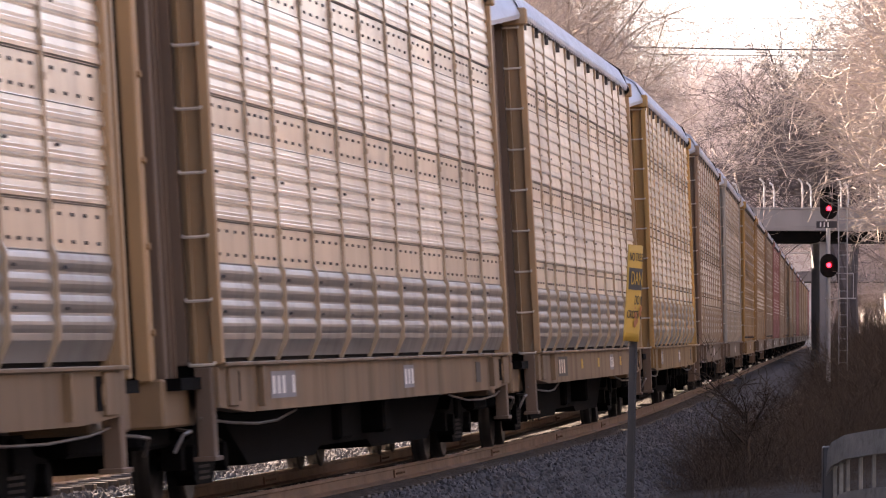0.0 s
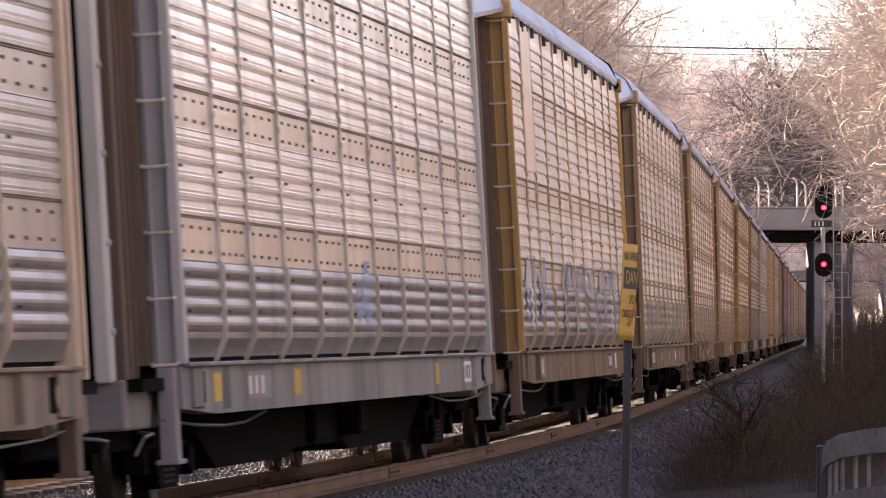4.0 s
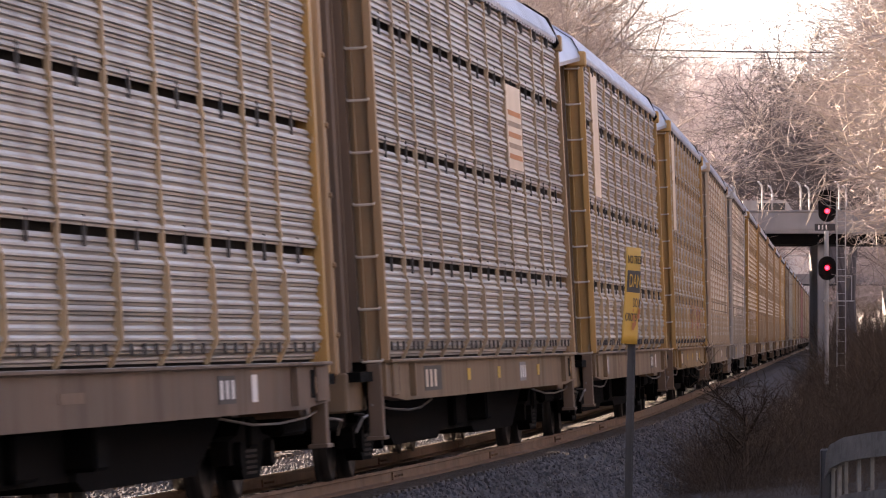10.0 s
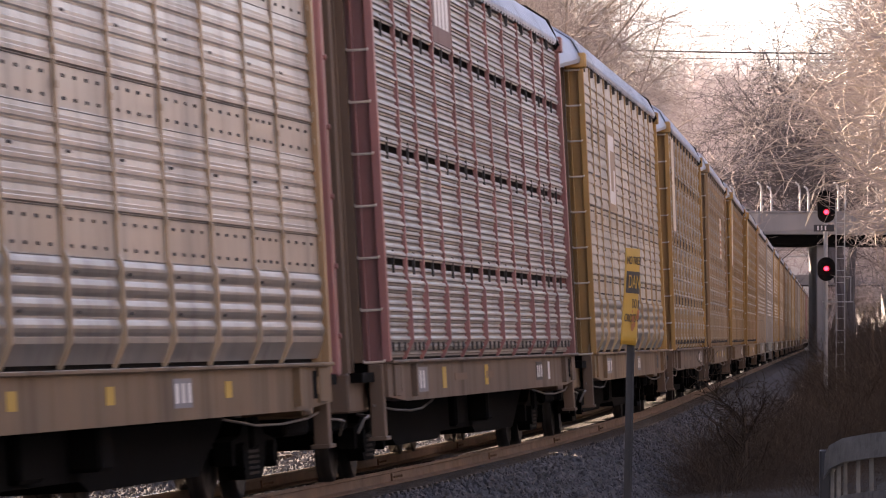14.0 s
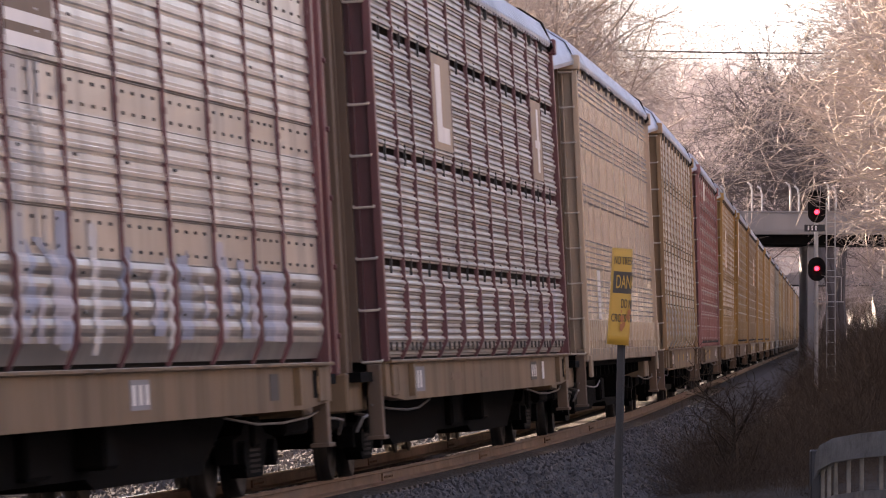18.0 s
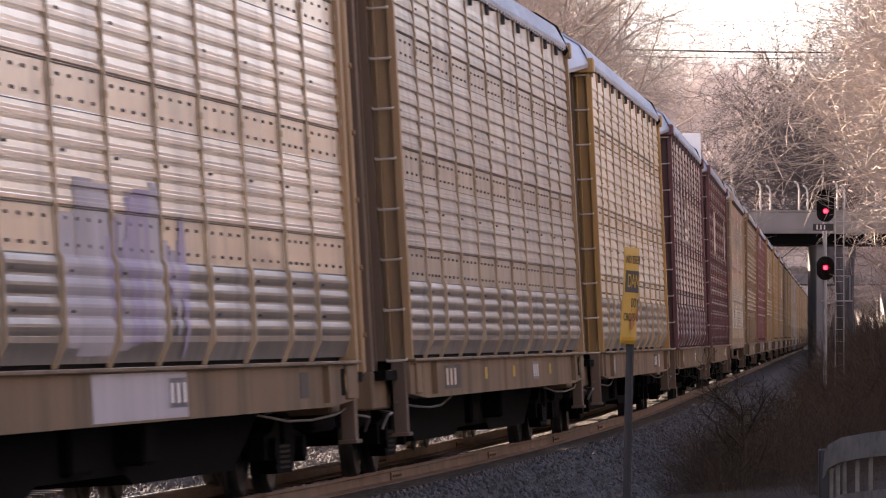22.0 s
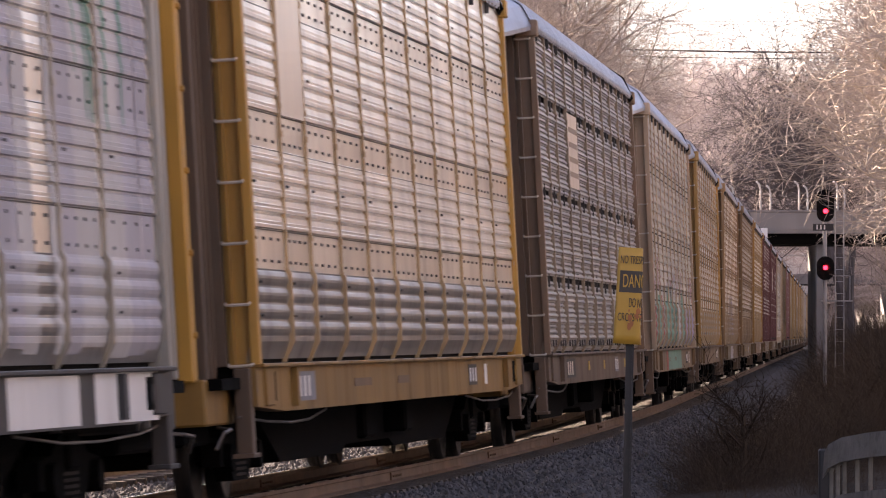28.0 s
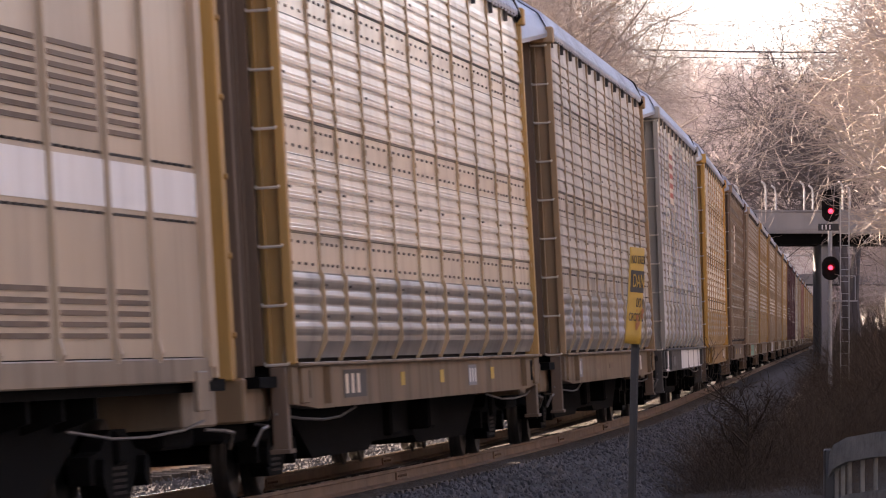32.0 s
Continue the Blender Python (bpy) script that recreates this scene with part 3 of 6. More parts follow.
def end_meshes(key):
    """The recessed end bay, its corner post with ladder rungs, and the door, for the +y end; right and left halves."""
    k = ("end", key)
    if k not in CACHE:
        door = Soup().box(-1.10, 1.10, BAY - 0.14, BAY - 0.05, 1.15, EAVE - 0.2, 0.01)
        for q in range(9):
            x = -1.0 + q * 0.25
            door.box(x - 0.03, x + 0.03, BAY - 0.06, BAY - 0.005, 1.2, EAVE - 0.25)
        # near-black doors hold the shade of the gap between cars
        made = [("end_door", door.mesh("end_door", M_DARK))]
        for g in (-1, 1):
            def box(s, a, b, *rest):
                s.box(min(g * a, g * b), max(g * a, g * b), *rest)
            bay = Soup()
            box(bay, 1.12, 1.17, FRONT, BAY - 0.25, 1.1, EAVE - 0.1)
            for y in (0.16, 0.42, 0.68):
                box(bay, 1.16, 1.20, FRONT + y, FRONT + y + 0.07, 1.12, EAVE - 0.12, 0.008)
            made.append(("end_bay", bay.mesh("end_bay", paint("brown"))))
            rib = Soup()
            box(rib, 1.171, 1.25, BAY - 0.75, BAY - 0.60, 1.1, EAVE - 0.08, 0.01)
            made.append(("door_track", rib.mesh("door_track", paint("brown"))))
            edge = Soup()
            box(edge, 1.10, 1.23, BAY - 0.249, BAY, 1.1, EAVE - 0.16, 0.015)
            for q in range(6):
                edge.bar((g * 1.23, BAY - 0.12, 1.5 + q * 0.7), (g * 1.26, BAY - 0.12, 1.5 + q * 0.7), 0.03)
            made.append(("door_edge", edge.mesh("door_edge", end_paint(key))))
            post = Soup()
            box(post, 1.485, 1.57, FRONT - 0.03, FRONT + 0.12, 1.22, EAVE - 0.05, 0.008)
            # inner flange in brown: shade of the hollow post painted as colour
            inner = Soup()
            box(inner, 1.171, 1.285, FRONT - 0.03, FRONT + 0.14, 1.22, EAVE - 0.05, 0.008)
            made.append(("post_flange", inner.mesh("post_flange", paint("brown"))))
            web = Soup()
            box(web, 1.286, 1.484, FRONT - 0.03, FRONT + 0.01, 1.22, EAVE - 0.05)
            made.append(("post_web", web.mesh("post_web", end_paint(key))))
            box(post, 1.335, 1.35, FRONT + 0.01, FRONT + 0.09, 1.22, EAVE - 0.05)
            made.append(("corner_post", post.mesh("corner_post", end_paint(key))))
            cap = Soup()
            box(cap, 1.30, 1.62, FRONT - 0.06, FRONT + 0.18, EAVE - 0.13, EAVE + 0.10, 0.02)
            made.append(("corner_bracket", cap.mesh("corner_bracket", end_paint(key))))
            rung = Soup().tube([(g * 1.29, FRONT + 0.08, 0.02), (g * 1.31, FRONT + 0.17, 0), (g * 1.50, FRONT + 0.17, 0), (g * 1.51, FRONT + 0.10, 0.02)], 0.014, 5)
            made.append(("rung", rung.mesh("rung", M_RUNG)))
        CACHE[k] = made
    return CACHE[k]


def bay_screens(key):
    """Ribbed sheets beside the forward door, set back from the side screens."""
    k = ("bay", key)
    if k not in CACHE:
        made = []
        for g in (-1, 1):
            sheet = Soup().box(*sorted((g * 1.34, g * 1.38)), FRONT + 0.002, FRONT + 1.05, 1.12, EAVE - 0.12)
            for z in (1.9, 3.1, 4.3):
                sheet.box(*sorted((g * 1.375, g * 1.40)), FRONT + 0.02, FRONT + 1.04, z, z + 0.05)
            made.append(("end_screen", sheet.mesh("end_screen", paint("brown"))))
            for y, w in ((0.16, 0.05), (0.52, 0.07), (0.94, 0.11)) if g > 0 else ():
                made.append(("screen_rib", Soup().box(*sorted((g * 1.381, g * 1.44)), FRONT + y, FRONT + y + w, 1.13, EAVE - 0.14, 0.01).mesh("screen_rib", end_paint(key))))
        CACHE[k] = made
    return CACHE[k]


def sill_mesh(key, style):
    k = ("sill", key, style in ("smooth", "louvred"))
    if k not in CACHE:
        s = Soup()
        for g in (-1, 1):
            a, b = sorted((g * 1.38, g * 1.54))
            if k[2]:
                s.box(a, b, -FRONT - 0.1, FRONT + 0.1, 1.10, 1.30, 0.012)
            else:
                out = [(-FRONT - 0.2, 0.86), (-FRONT + 1.6, 0.80), (FRONT - 1.6, 0.80), (FRONT + 0.2, 0.86), (FRONT + 0.2, 1.20), (-FRONT - 0.2, 1.20)]
                s.prism(out, a, b, 0)
            a, b = sorted((g * 1.30, g * 1.60))
            if not k[2]:
                s.box(a, b, -FRONT - 0.1, FRONT + 0.1, 1.20, 1.235, 0.006)
            for e in (-1, 1):
                y0, y1 = sorted((e * (FRONT - 0.05), e * (BAY - 0.1)))
                a, b = sorted((g * 0.4, g * 1.30))
                s.box(a, b, y0, y1, 0.72, 1.12, 0.02)
                y0, y1 = sorted((e * (FRONT - 0.75), e * (FRONT - 0.25)))
                a, b = sorted((g * 1.52, g * 1.57))
                s.box(a, b, y0, y1, 0.86, 1.19, 0.01)
        CACHE[k] = s.mesh("side_sill", paint(key))
    return CACHE[k]


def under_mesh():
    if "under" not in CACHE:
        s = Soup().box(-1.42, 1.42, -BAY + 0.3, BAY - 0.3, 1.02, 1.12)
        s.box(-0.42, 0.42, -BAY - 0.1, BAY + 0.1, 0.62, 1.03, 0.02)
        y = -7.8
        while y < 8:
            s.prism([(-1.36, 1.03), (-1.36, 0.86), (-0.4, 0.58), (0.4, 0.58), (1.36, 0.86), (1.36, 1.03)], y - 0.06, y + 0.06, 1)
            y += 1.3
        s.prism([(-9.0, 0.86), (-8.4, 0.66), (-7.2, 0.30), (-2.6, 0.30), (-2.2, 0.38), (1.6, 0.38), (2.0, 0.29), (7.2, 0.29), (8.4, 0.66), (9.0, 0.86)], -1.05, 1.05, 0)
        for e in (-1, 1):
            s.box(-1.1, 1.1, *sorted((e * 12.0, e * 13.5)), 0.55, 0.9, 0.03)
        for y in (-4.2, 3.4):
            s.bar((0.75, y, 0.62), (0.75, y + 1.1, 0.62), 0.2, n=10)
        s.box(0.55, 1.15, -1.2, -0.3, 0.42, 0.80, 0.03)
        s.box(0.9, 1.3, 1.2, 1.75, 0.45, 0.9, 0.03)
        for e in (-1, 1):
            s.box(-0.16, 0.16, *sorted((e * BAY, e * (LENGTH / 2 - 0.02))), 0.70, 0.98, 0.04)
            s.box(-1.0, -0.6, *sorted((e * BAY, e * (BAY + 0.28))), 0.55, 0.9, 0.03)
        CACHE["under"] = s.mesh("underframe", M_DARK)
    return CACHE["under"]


def pipe_meshes():
    if "pipe" not in CACHE:
        mat = shade("dull_pipe", (0.10, 0.085, 0.075), 0.55, 0.5, 0.2, 6.0, 0.4)
        made = []
        for e in (-1, 1):
            made.append(("air_pipe", Soup().tube([(1.40, e * 6.4, 0.78), (1.44, e * 8.0, 0.70), (1.46, e * 9.4, 0.69), (1.46, e * 11.0, 0.72), (1.40, e * 12.3, 0.78)], 0.013, 5).mesh("air_pipe", mat)))
            made.append(("uncoupling_lever", Soup().tube([(1.30, e * 12.9, 0.70), (1.44, e * 13.1, 0.68), (1.44, e * 13.5, 0.66), (1.38, e * 13.6, 0.52)], 0.016, 5).mesh("uncoupling_lever", mat)))
        CACHE["pipe"] = made
    return CACHE["pipe"]


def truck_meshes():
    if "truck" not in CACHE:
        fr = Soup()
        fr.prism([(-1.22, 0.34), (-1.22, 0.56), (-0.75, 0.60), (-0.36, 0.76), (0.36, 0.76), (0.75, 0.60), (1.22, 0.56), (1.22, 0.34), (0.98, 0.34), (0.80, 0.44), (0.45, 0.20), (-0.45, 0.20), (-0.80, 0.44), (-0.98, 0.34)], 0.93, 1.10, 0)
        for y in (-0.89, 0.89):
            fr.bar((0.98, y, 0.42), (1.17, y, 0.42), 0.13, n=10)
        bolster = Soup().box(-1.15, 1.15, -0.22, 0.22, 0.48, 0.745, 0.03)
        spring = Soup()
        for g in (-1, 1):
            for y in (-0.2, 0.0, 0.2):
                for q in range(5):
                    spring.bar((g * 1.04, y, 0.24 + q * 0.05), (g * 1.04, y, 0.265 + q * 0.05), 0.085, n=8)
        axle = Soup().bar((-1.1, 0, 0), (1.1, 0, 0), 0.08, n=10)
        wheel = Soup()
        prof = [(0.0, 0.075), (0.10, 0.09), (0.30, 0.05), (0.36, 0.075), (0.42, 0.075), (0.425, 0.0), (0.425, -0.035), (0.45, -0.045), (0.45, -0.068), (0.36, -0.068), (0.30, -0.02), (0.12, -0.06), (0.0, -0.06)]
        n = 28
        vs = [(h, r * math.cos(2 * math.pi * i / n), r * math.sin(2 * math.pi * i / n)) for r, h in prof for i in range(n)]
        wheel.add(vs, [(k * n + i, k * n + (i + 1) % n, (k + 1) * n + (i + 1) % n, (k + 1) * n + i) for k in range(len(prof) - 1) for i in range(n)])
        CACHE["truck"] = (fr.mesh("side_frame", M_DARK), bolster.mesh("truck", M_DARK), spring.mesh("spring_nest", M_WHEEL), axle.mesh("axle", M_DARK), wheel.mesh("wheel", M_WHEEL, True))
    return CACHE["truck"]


def slots_mesh(style):
    """Vent slots (smooth cars) or louvres."""
    k = ("slots", style)
    if k not in CACHE:
        s = Soup()
        rows = ((1.85, 7), (2.62, 5), (3.66, 3), (4.42, 6), (5.2, 4)) if style == "smooth" else ((1.46, 5), (3.02, 8), (4.3, 8))
        step = 0.085 if style == "smooth" else 0.085
        for j, w in enumerate(WIDTHS):
            if style == "louvred" and j in (0, 10):
                continue
            for z, n in rows:
                for q in range(n):
                    zz = z + q * step
                    for a, b in (((0.06, 0.48), (0.52, 0.94)) if style == "smooth" else ((0.10, 0.90),)):
                        s.box(HALF + 0.001, HALF + 0.012, EDGES[j] + w * a, EDGES[j] + w * b, zz, zz + (0.016 if style == "smooth" else 0.04))
        CACHE[k] = s.mesh("louvre_band", M_GREY if style == "smooth" else paint("brown"))
    return CACHE[k]


def patch_mesh(style, outline, mat):
    """Paint that follows the screen's section: outline of rows (z, y from, y to)."""
    zs = sorted({p[1] for sh in profile(style) for p in sh} | {o[0] for o in outline})
    zs = [z for z in zs if outline[0][0] - 1e-6 <= z <= outline[-1][0] + 1e-6]
    oz = [o[0] for o in outline]
    vs = []
    for z in zs:
        x = HALF + out_at(style, z) + 0.007
        vs += [(x, float(np.interp(z, oz, [o[1] for o in outline])), z), (x, float(np.interp(z, oz, [o[2] for o in outline])), z)]
    return mesh("paint", vs, [(2 * i, 2 * i + 1, 2 * i + 3, 2 * i + 2) for i in range(len(zs) - 1)], mat)


def autorack(style, body, sill, label, extras=(), dusty=False, far=False):
    car = thing("autorack_car", label, "rail car", group="cars of the freight train")
    mat = {"ribbed": M_PANEL, "fine": M_PANEL_FINE, "smooth": M_ALU, "louvred": M_BEIGE}[style]
    if dusty and style == "ribbed":
        mat = M_PANEL_DUSTY
    for j, w in enumerate(WIDTHS):
        for me in screen_meshes(style, w, mat):
            part("side_panel", me, car, at=pose(HALF, EDGES[j], 0))
    for y in EDGES:
        part("post", post_mesh(style, body), car, at=pose(HALF, y, 0))
    for me in screen_meshes(style, 2 * FRONT, mat):
        part("far_side", me, car, at=pose(-HALF, FRONT, 0, 0, 0, 180))
    # solid black box puts the dark of the inside behind the screens
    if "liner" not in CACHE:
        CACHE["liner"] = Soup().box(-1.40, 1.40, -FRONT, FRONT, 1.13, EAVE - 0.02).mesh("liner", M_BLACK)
    part("liner", CACHE["liner"], car, "black box that paints the dark inside")
    tagged(part("bolt_row", bolts_mesh(style), car), kind="stuff")
    part("roof", roof_mesh(), car, "blue-grey ribbed roof")
    part("roof_seal", roof_seal(), car, "black rubber hoop")
    for g in (0, 180):
        near = {0: 1, 180: -1}[g]                           # the side that faces the path beside the line
        for name, me in end_meshes(body):
            m = pose(0, 0, 0, 0, 0, g)
            if name != "rung":
                part(name, me, car, at=m)
            elif me.vertices[0].co.x * near > 0 and not far:
                for q in range(9):
                    part(name, me, car, at=m @ Matrix.Translation((0, 0, 1.22 + q * 0.535)))
    for name, me in bay_screens(body):
        part(name, me, car)
    part("side_sill", sill_mesh(sill, style), car)
    part("underframe", under_mesh(), car, "grimy underframe, its shade painted in as black")
    for name, me in pipe_meshes() if not far else ():
        part(name, me, car)
    frm, bol, spr, axl, whl = truck_meshes()
    for y in (-10.1, 10.1):
        tk = part("truck", bol, car, "dark cast-steel truck", at=pose(0, y, 0))
        part("side_frame", frm, tk)
        part("side_frame", frm, tk, at=pose(0, 0, 0, 0, 0, 180))
        tagged(part("spring_nest", spr, tk), kind="stuff")
        for a in (-0.89, 0.89):
            part("axle", axl, tk, at=pose(0, a, 0.425))
            part("wheel", whl, tk, at=pose(GAUGE / 2, a, 0.425))
            part("wheel", whl, tk, at=pose(-GAUGE / 2, a, 0.425, 0, 0, 180))
    if style in ("ribbed", "fine") and not far:
        for name, me in fitting_meshes(body, sill):
            part(name, me, car)
    if style == "smooth":
        for name, me in fitting_meshes("charcoal", sill):
            if name in ("brake_housing", "brake_linkage", "corner_step"):
                part(name, me, car)
        # black sheets paint the dark of the vent openings
        if "vent" not in CACHE:
            CACHE["vent"] = Soup().box(-0.012, -0.004, 0.15, 0.41, 1.33, 1.73).mesh("vent_opening", M_BLACK)
        for j, w in enumerate(WIDTHS):
            for q in range(4):
                part("vent_opening", CACHE["vent"], car, at=pose(HALF, EDGES[j] + q * 0.56, 0))
    if style in ("smooth", "louvred"):
        part("louvre_band", slots_mesh(style), car)
    for what in extras:
        what(car, style)
    for ob in car.children:                                  # body at its full width over the trucks
        if not ob.name.startswith("truck"):
            ob.matrix_basis = Matrix.Diagonal((WIDE, 1, 1, 1)) @ ob.matrix_basis
    return car


def fitting_meshes(body, sill):
    """Corner steps, jacking pockets and the hand-brake housing on the near side."""
    k = ("fit", body, sill)
    if k not in CACHE:
        made = []
        for e in (-1, 1):
            y0, y1 = sorted((e * 12.02, e * 12.24))
            st = Soup().box(1.36, 1.50, y0, y1, 0.44, 1.20, 0.01)
            st.box(1.34, 1.52, y0 - 0.1, y1 + 0.1, 0.42, 0.46, 0.005)
            made.append(("corner_step", st.mesh("corner_step", paint("brown" if sill in ("tan", "gold", "yellow", "brown", "beige") else sill))))
            y0, y1 = sorted((e * 10.9, e * 11.45))
            # flat near-black sheet paints the dark inside the pocket
            made.append(("jacking_pocket", Soup().box(1.539, 1.546, y0, y1, 0.90, 1.16).mesh("jacking_pocket", M_DARK)))
            made.append(("jacking_pad", Soup().bar((1.547, e * 11.2, 1.02), (1.556, e * 11.2, 1.02), 0.10, n=16).mesh("jacking_pad", end_paint(sill))))
            y0, y1 = sorted((e * 9.7, e * 9.85))
            made.append(("sill_gusset", Soup().prism([(y0, 0.84), (y1, 0.84), (y1, 1.19), (y0, 1.19)], 1.541, 1.60, 0).mesh("sill_gusset", paint(sill))))
        made.append(("brake_housing", Soup().box(1.26, 1.44, FRONT + 0.28, FRONT + 0.55, 1.88, 2.16, 0.02).mesh("brake_housing", end_paint(body))))
        ln = Soup().tube([(1.30, FRONT + 0.42, 2.16), (1.32, FRONT + 0.50, 2.55), (1.24, FRONT + 0.40, 2.75)], 0.035, 6)
        ln.tube([(1.30, FRONT + 0.42, 1.88), (1.28, FRONT + 0.36, 1.5), (1.22, FRONT + 0.5, 1.2)], 0.02, 6)
        made.append(("brake_linkage", ln.mesh("brake_linkage", M_DARK)))
        CACHE[k] = made
    return CACHE[k]


# markings: each returns a maker that adds one part to a car
def rect(name, y0, y1, z0, z1, mat, label="", slant=0.0):
    def make(car, style):
        part(name, patch_mesh(style, [(z0, y0, y1), (z1, y0 + slant, y1 + slant)], mat), car, label)
    return make


def plate(y0, y1, z0, z1, mat, label="", marks=()):
    """A flat placard riveted over the ribs; marks: plain painted bars on it (y, y, z, z as shares, paint)."""
    def make(car, style):
        ob = part("placard", Soup().box(HALF + 0.030, HALF + 0.040, y0, y1, z0, z1), car, label, mat=mat)
        for a, b, e, f, key in marks:
            m = M_WHITE if key == "white" else spray(key)
            part("painted_mark", Soup().box(HALF + 0.0405, HALF + 0.0425, y0 + (y1 - y0) * a, y0 + (y1 - y0) * b, z0 + (z1 - z0) * e, z0 + (z1 - z0) * f), ob, mat=m)
    return make


def fills(seed, z0, z1, keys, cover=0.7, first=0, last=11):
    """Broad upright swathes of paint, panel by panel, with bare gaps between them."""
    def make(car, style):
        rnd = random.Random(seed)
        for j in range(first, last):
            w = WIDTHS[j]
            y = EDGES[j] + 0.05
            while y < EDGES[j] + w - 0.25:
                ww = min(rnd.uniform(0.25, 0.95), EDGES[j] + w - 0.05 - y)
                if rnd.random() < cover:
                    a, b = z0 + rnd.uniform(0, 0.15), z1 - rnd.uniform(0, 0.5)
                    part("graffiti", patch_mesh(style, [(a, y, y + ww), ((a + b) / 2, y + rnd.uniform(-0.03, 0.03), y + ww + rnd.uniform(-0.06, 0.03)), (b, y, y + ww)], spray(rnd.choice(keys))), car)
                y += ww
    return make


def on_sill(y0, y1, z0=0.9, z1=1.14, mat=None, bars=0, ink=None):
    """A stencil panel on the sill, with plain bars for its writing."""
    def make(car, style):
        s = Soup().box(1.541, 1.545, y0, y1, z0, z1)
        ob = part("stencil_panel", s, car, mat=mat or M_GREY)
        if bars:
            b = Soup()
            w = (y1 - y0) / bars
            for q in range(bars):
                if q % 4 != 3:
                    b.box(1.546, 1.548, y0 + w * (q + 0.25), y0 + w * (q + 0.75), z0 + 0.04, z1 - 0.04)
            part("lettering_bars", b, ob, mat=ink or M_WHITE)
    return make


def tag(seed, y0, y1, z0, z1, keys, n=14):
    """Sprayed graffiti: overlapping crooked strokes that follow the ribs."""
    def make(car, style):
        rnd = random.Random(seed)
        for key in keys:
            s = Soup()
            for _ in range(n):
                a, b = sorted((rnd.uniform(z0, z1), rnd.uniform(z0, z1)))
                if b - a < (z1 - z0) * 0.35:
                    b = min(z1, a + (z1 - z0) * 0.5)
                yc, w = rnd.uniform(y0, y1), rnd.uniform(0.08, 0.32)
                rows, y = [], yc
                for q in range(5):
                    y += rnd.uniform(-0.22, 0.22)
                    ww = w * rnd.uniform(0.5, 1.2)
                    rows.append((a + (b - a) * q / 4, y - ww, y + ww))
                me = patch_mesh(style, rows, None)
                s.add([(v.co.x + 0.0006 * _, v.co.y, v.co.z) for v in me.vertices], [tuple(p.vertices) for p in me.polygons])
                bpy.data.meshes.remove(me)
            part("graffiti", s, car, "sprayed " + key + " graffiti strokes", mat=spray(key))
    return make


def drips(seed, y0, y1, z0, z1, key, n=10, w=0.06):
    """Long runs of paint."""
    def make(car, style):
        rnd = random.Random(seed)
        s = Soup()
        for _ in range(n):
            y, b = rnd.uniform(y0, y1), z1 - rnd.uniform(0, 0.6)
            a = z0 + rnd.uniform(0, (z1 - z0) * 0.5)
            ww = w * rnd.uniform(0.4, 1.5)
            me = patch_mesh(style, [(a, y - ww * 0.4, y + ww * 0.4), ((a + b) / 2, y - ww, y + ww), (b, y - ww * 0.7, y + ww * 0.7)], None)
            s.add([(v.co.x + 0.0005 * _, v.co.y, v.co.z) for v in me.vertices], [tuple(p.vertices) for p in me.polygons])
            bpy.data.meshes.remove(me)
        part("paint_runs", s, car, "runs of " + key + " paint", mat=spray(key))
    return make


def flag(y0, y1, z0, z1, a="cream", b="orange"):
    """A striped placard."""
    def make(car, style):
        base = part("placard", patch_mesh(style, [(z0, y0, y1), (z1, y0, y1)], M_CREAM), car, "cream placard with stripes")
        s = Soup()
        for q in range(5):
            z = z0 + (z1 - z0) * (0.2 + 0.13 * q)
            me = patch_mesh(style, [(z, y0 + 0.05, y1 - 0.05), (z + (z1 - z0) * 0.07, y0 + 0.05, y1 - 0.05)], None)
            s.add([(v.co.x + 0.004, v.co.y, v.co.z) for v in me.vertices], [tuple(p.vertices) for p in me.polygons])
            bpy.data.meshes.remove(me)
        part("stripes", s, base, mat=spray(b))
    return make


STD = (on_sill(-9.0, -7.4, bars=5), on_sill(1.0, 1.9, bars=3), on_sill(8.2, 8.7, mat=M_LABEL))
STD2 = (on_sill(-8.4, -6.6, 0.88, 1.15, mat=M_LABEL, bars=4, ink=M_CREAM), on_sill(3.2, 4.1, bars=3), on_sill(-3.6, -3.25, 0.96, 1.1, mat=spray("lemon")), on_sill(0.2, 0.55, 0.96, 1.1, mat=spray("lemon")), on_sill(5.8, 6.15, 0.96, 1.1, mat=spray("lemon")))
STD3 = (on_sill(-9.4, -8.2, 0.88, 1.15, bars=4), on_sill(5.6, 6.5, mat=M_LABEL, bars=3), on_sill(7.4, 7.7, mat=M_WHITE), on_sill(-5.2, -3.8, 0.98, 1.06, mat=spray("brown"), bars=0), on_sill(-1.5, -0.5, 0.98, 1.06, mat=spray("brown")))
PLAC = plate(EDGES[1] + 0.08, EDGES[2] - 0.08, 3.64, 5.55, M_CREAM, "tall cream placard")
PLAC_S = plate(EDGES[1] + 0.08, EDGES[2] - 0.08, 3.65, 4.74, M_CREAM, "cream placard")
LOGO = plate(EDGES[3] + 0.08, EDGES[4] - 0.08, 3.64, 4.74, spray("beige"), "brown placard with a white angular mark", ((0.15, 0.45, 0.08, 0.9, "white"), (0.45, 0.85, 0.08, 0.25, "white")))
def end_panel(car, style):
    """A white sheet that stands above the eave at one end."""
    part("end_panel", Soup().box(0.95, 1.40, -FRONT - 0.34, -FRONT - 0.28, 5.2, 6.56, 0.01), car, "white end panel", mat=M_WHITE)


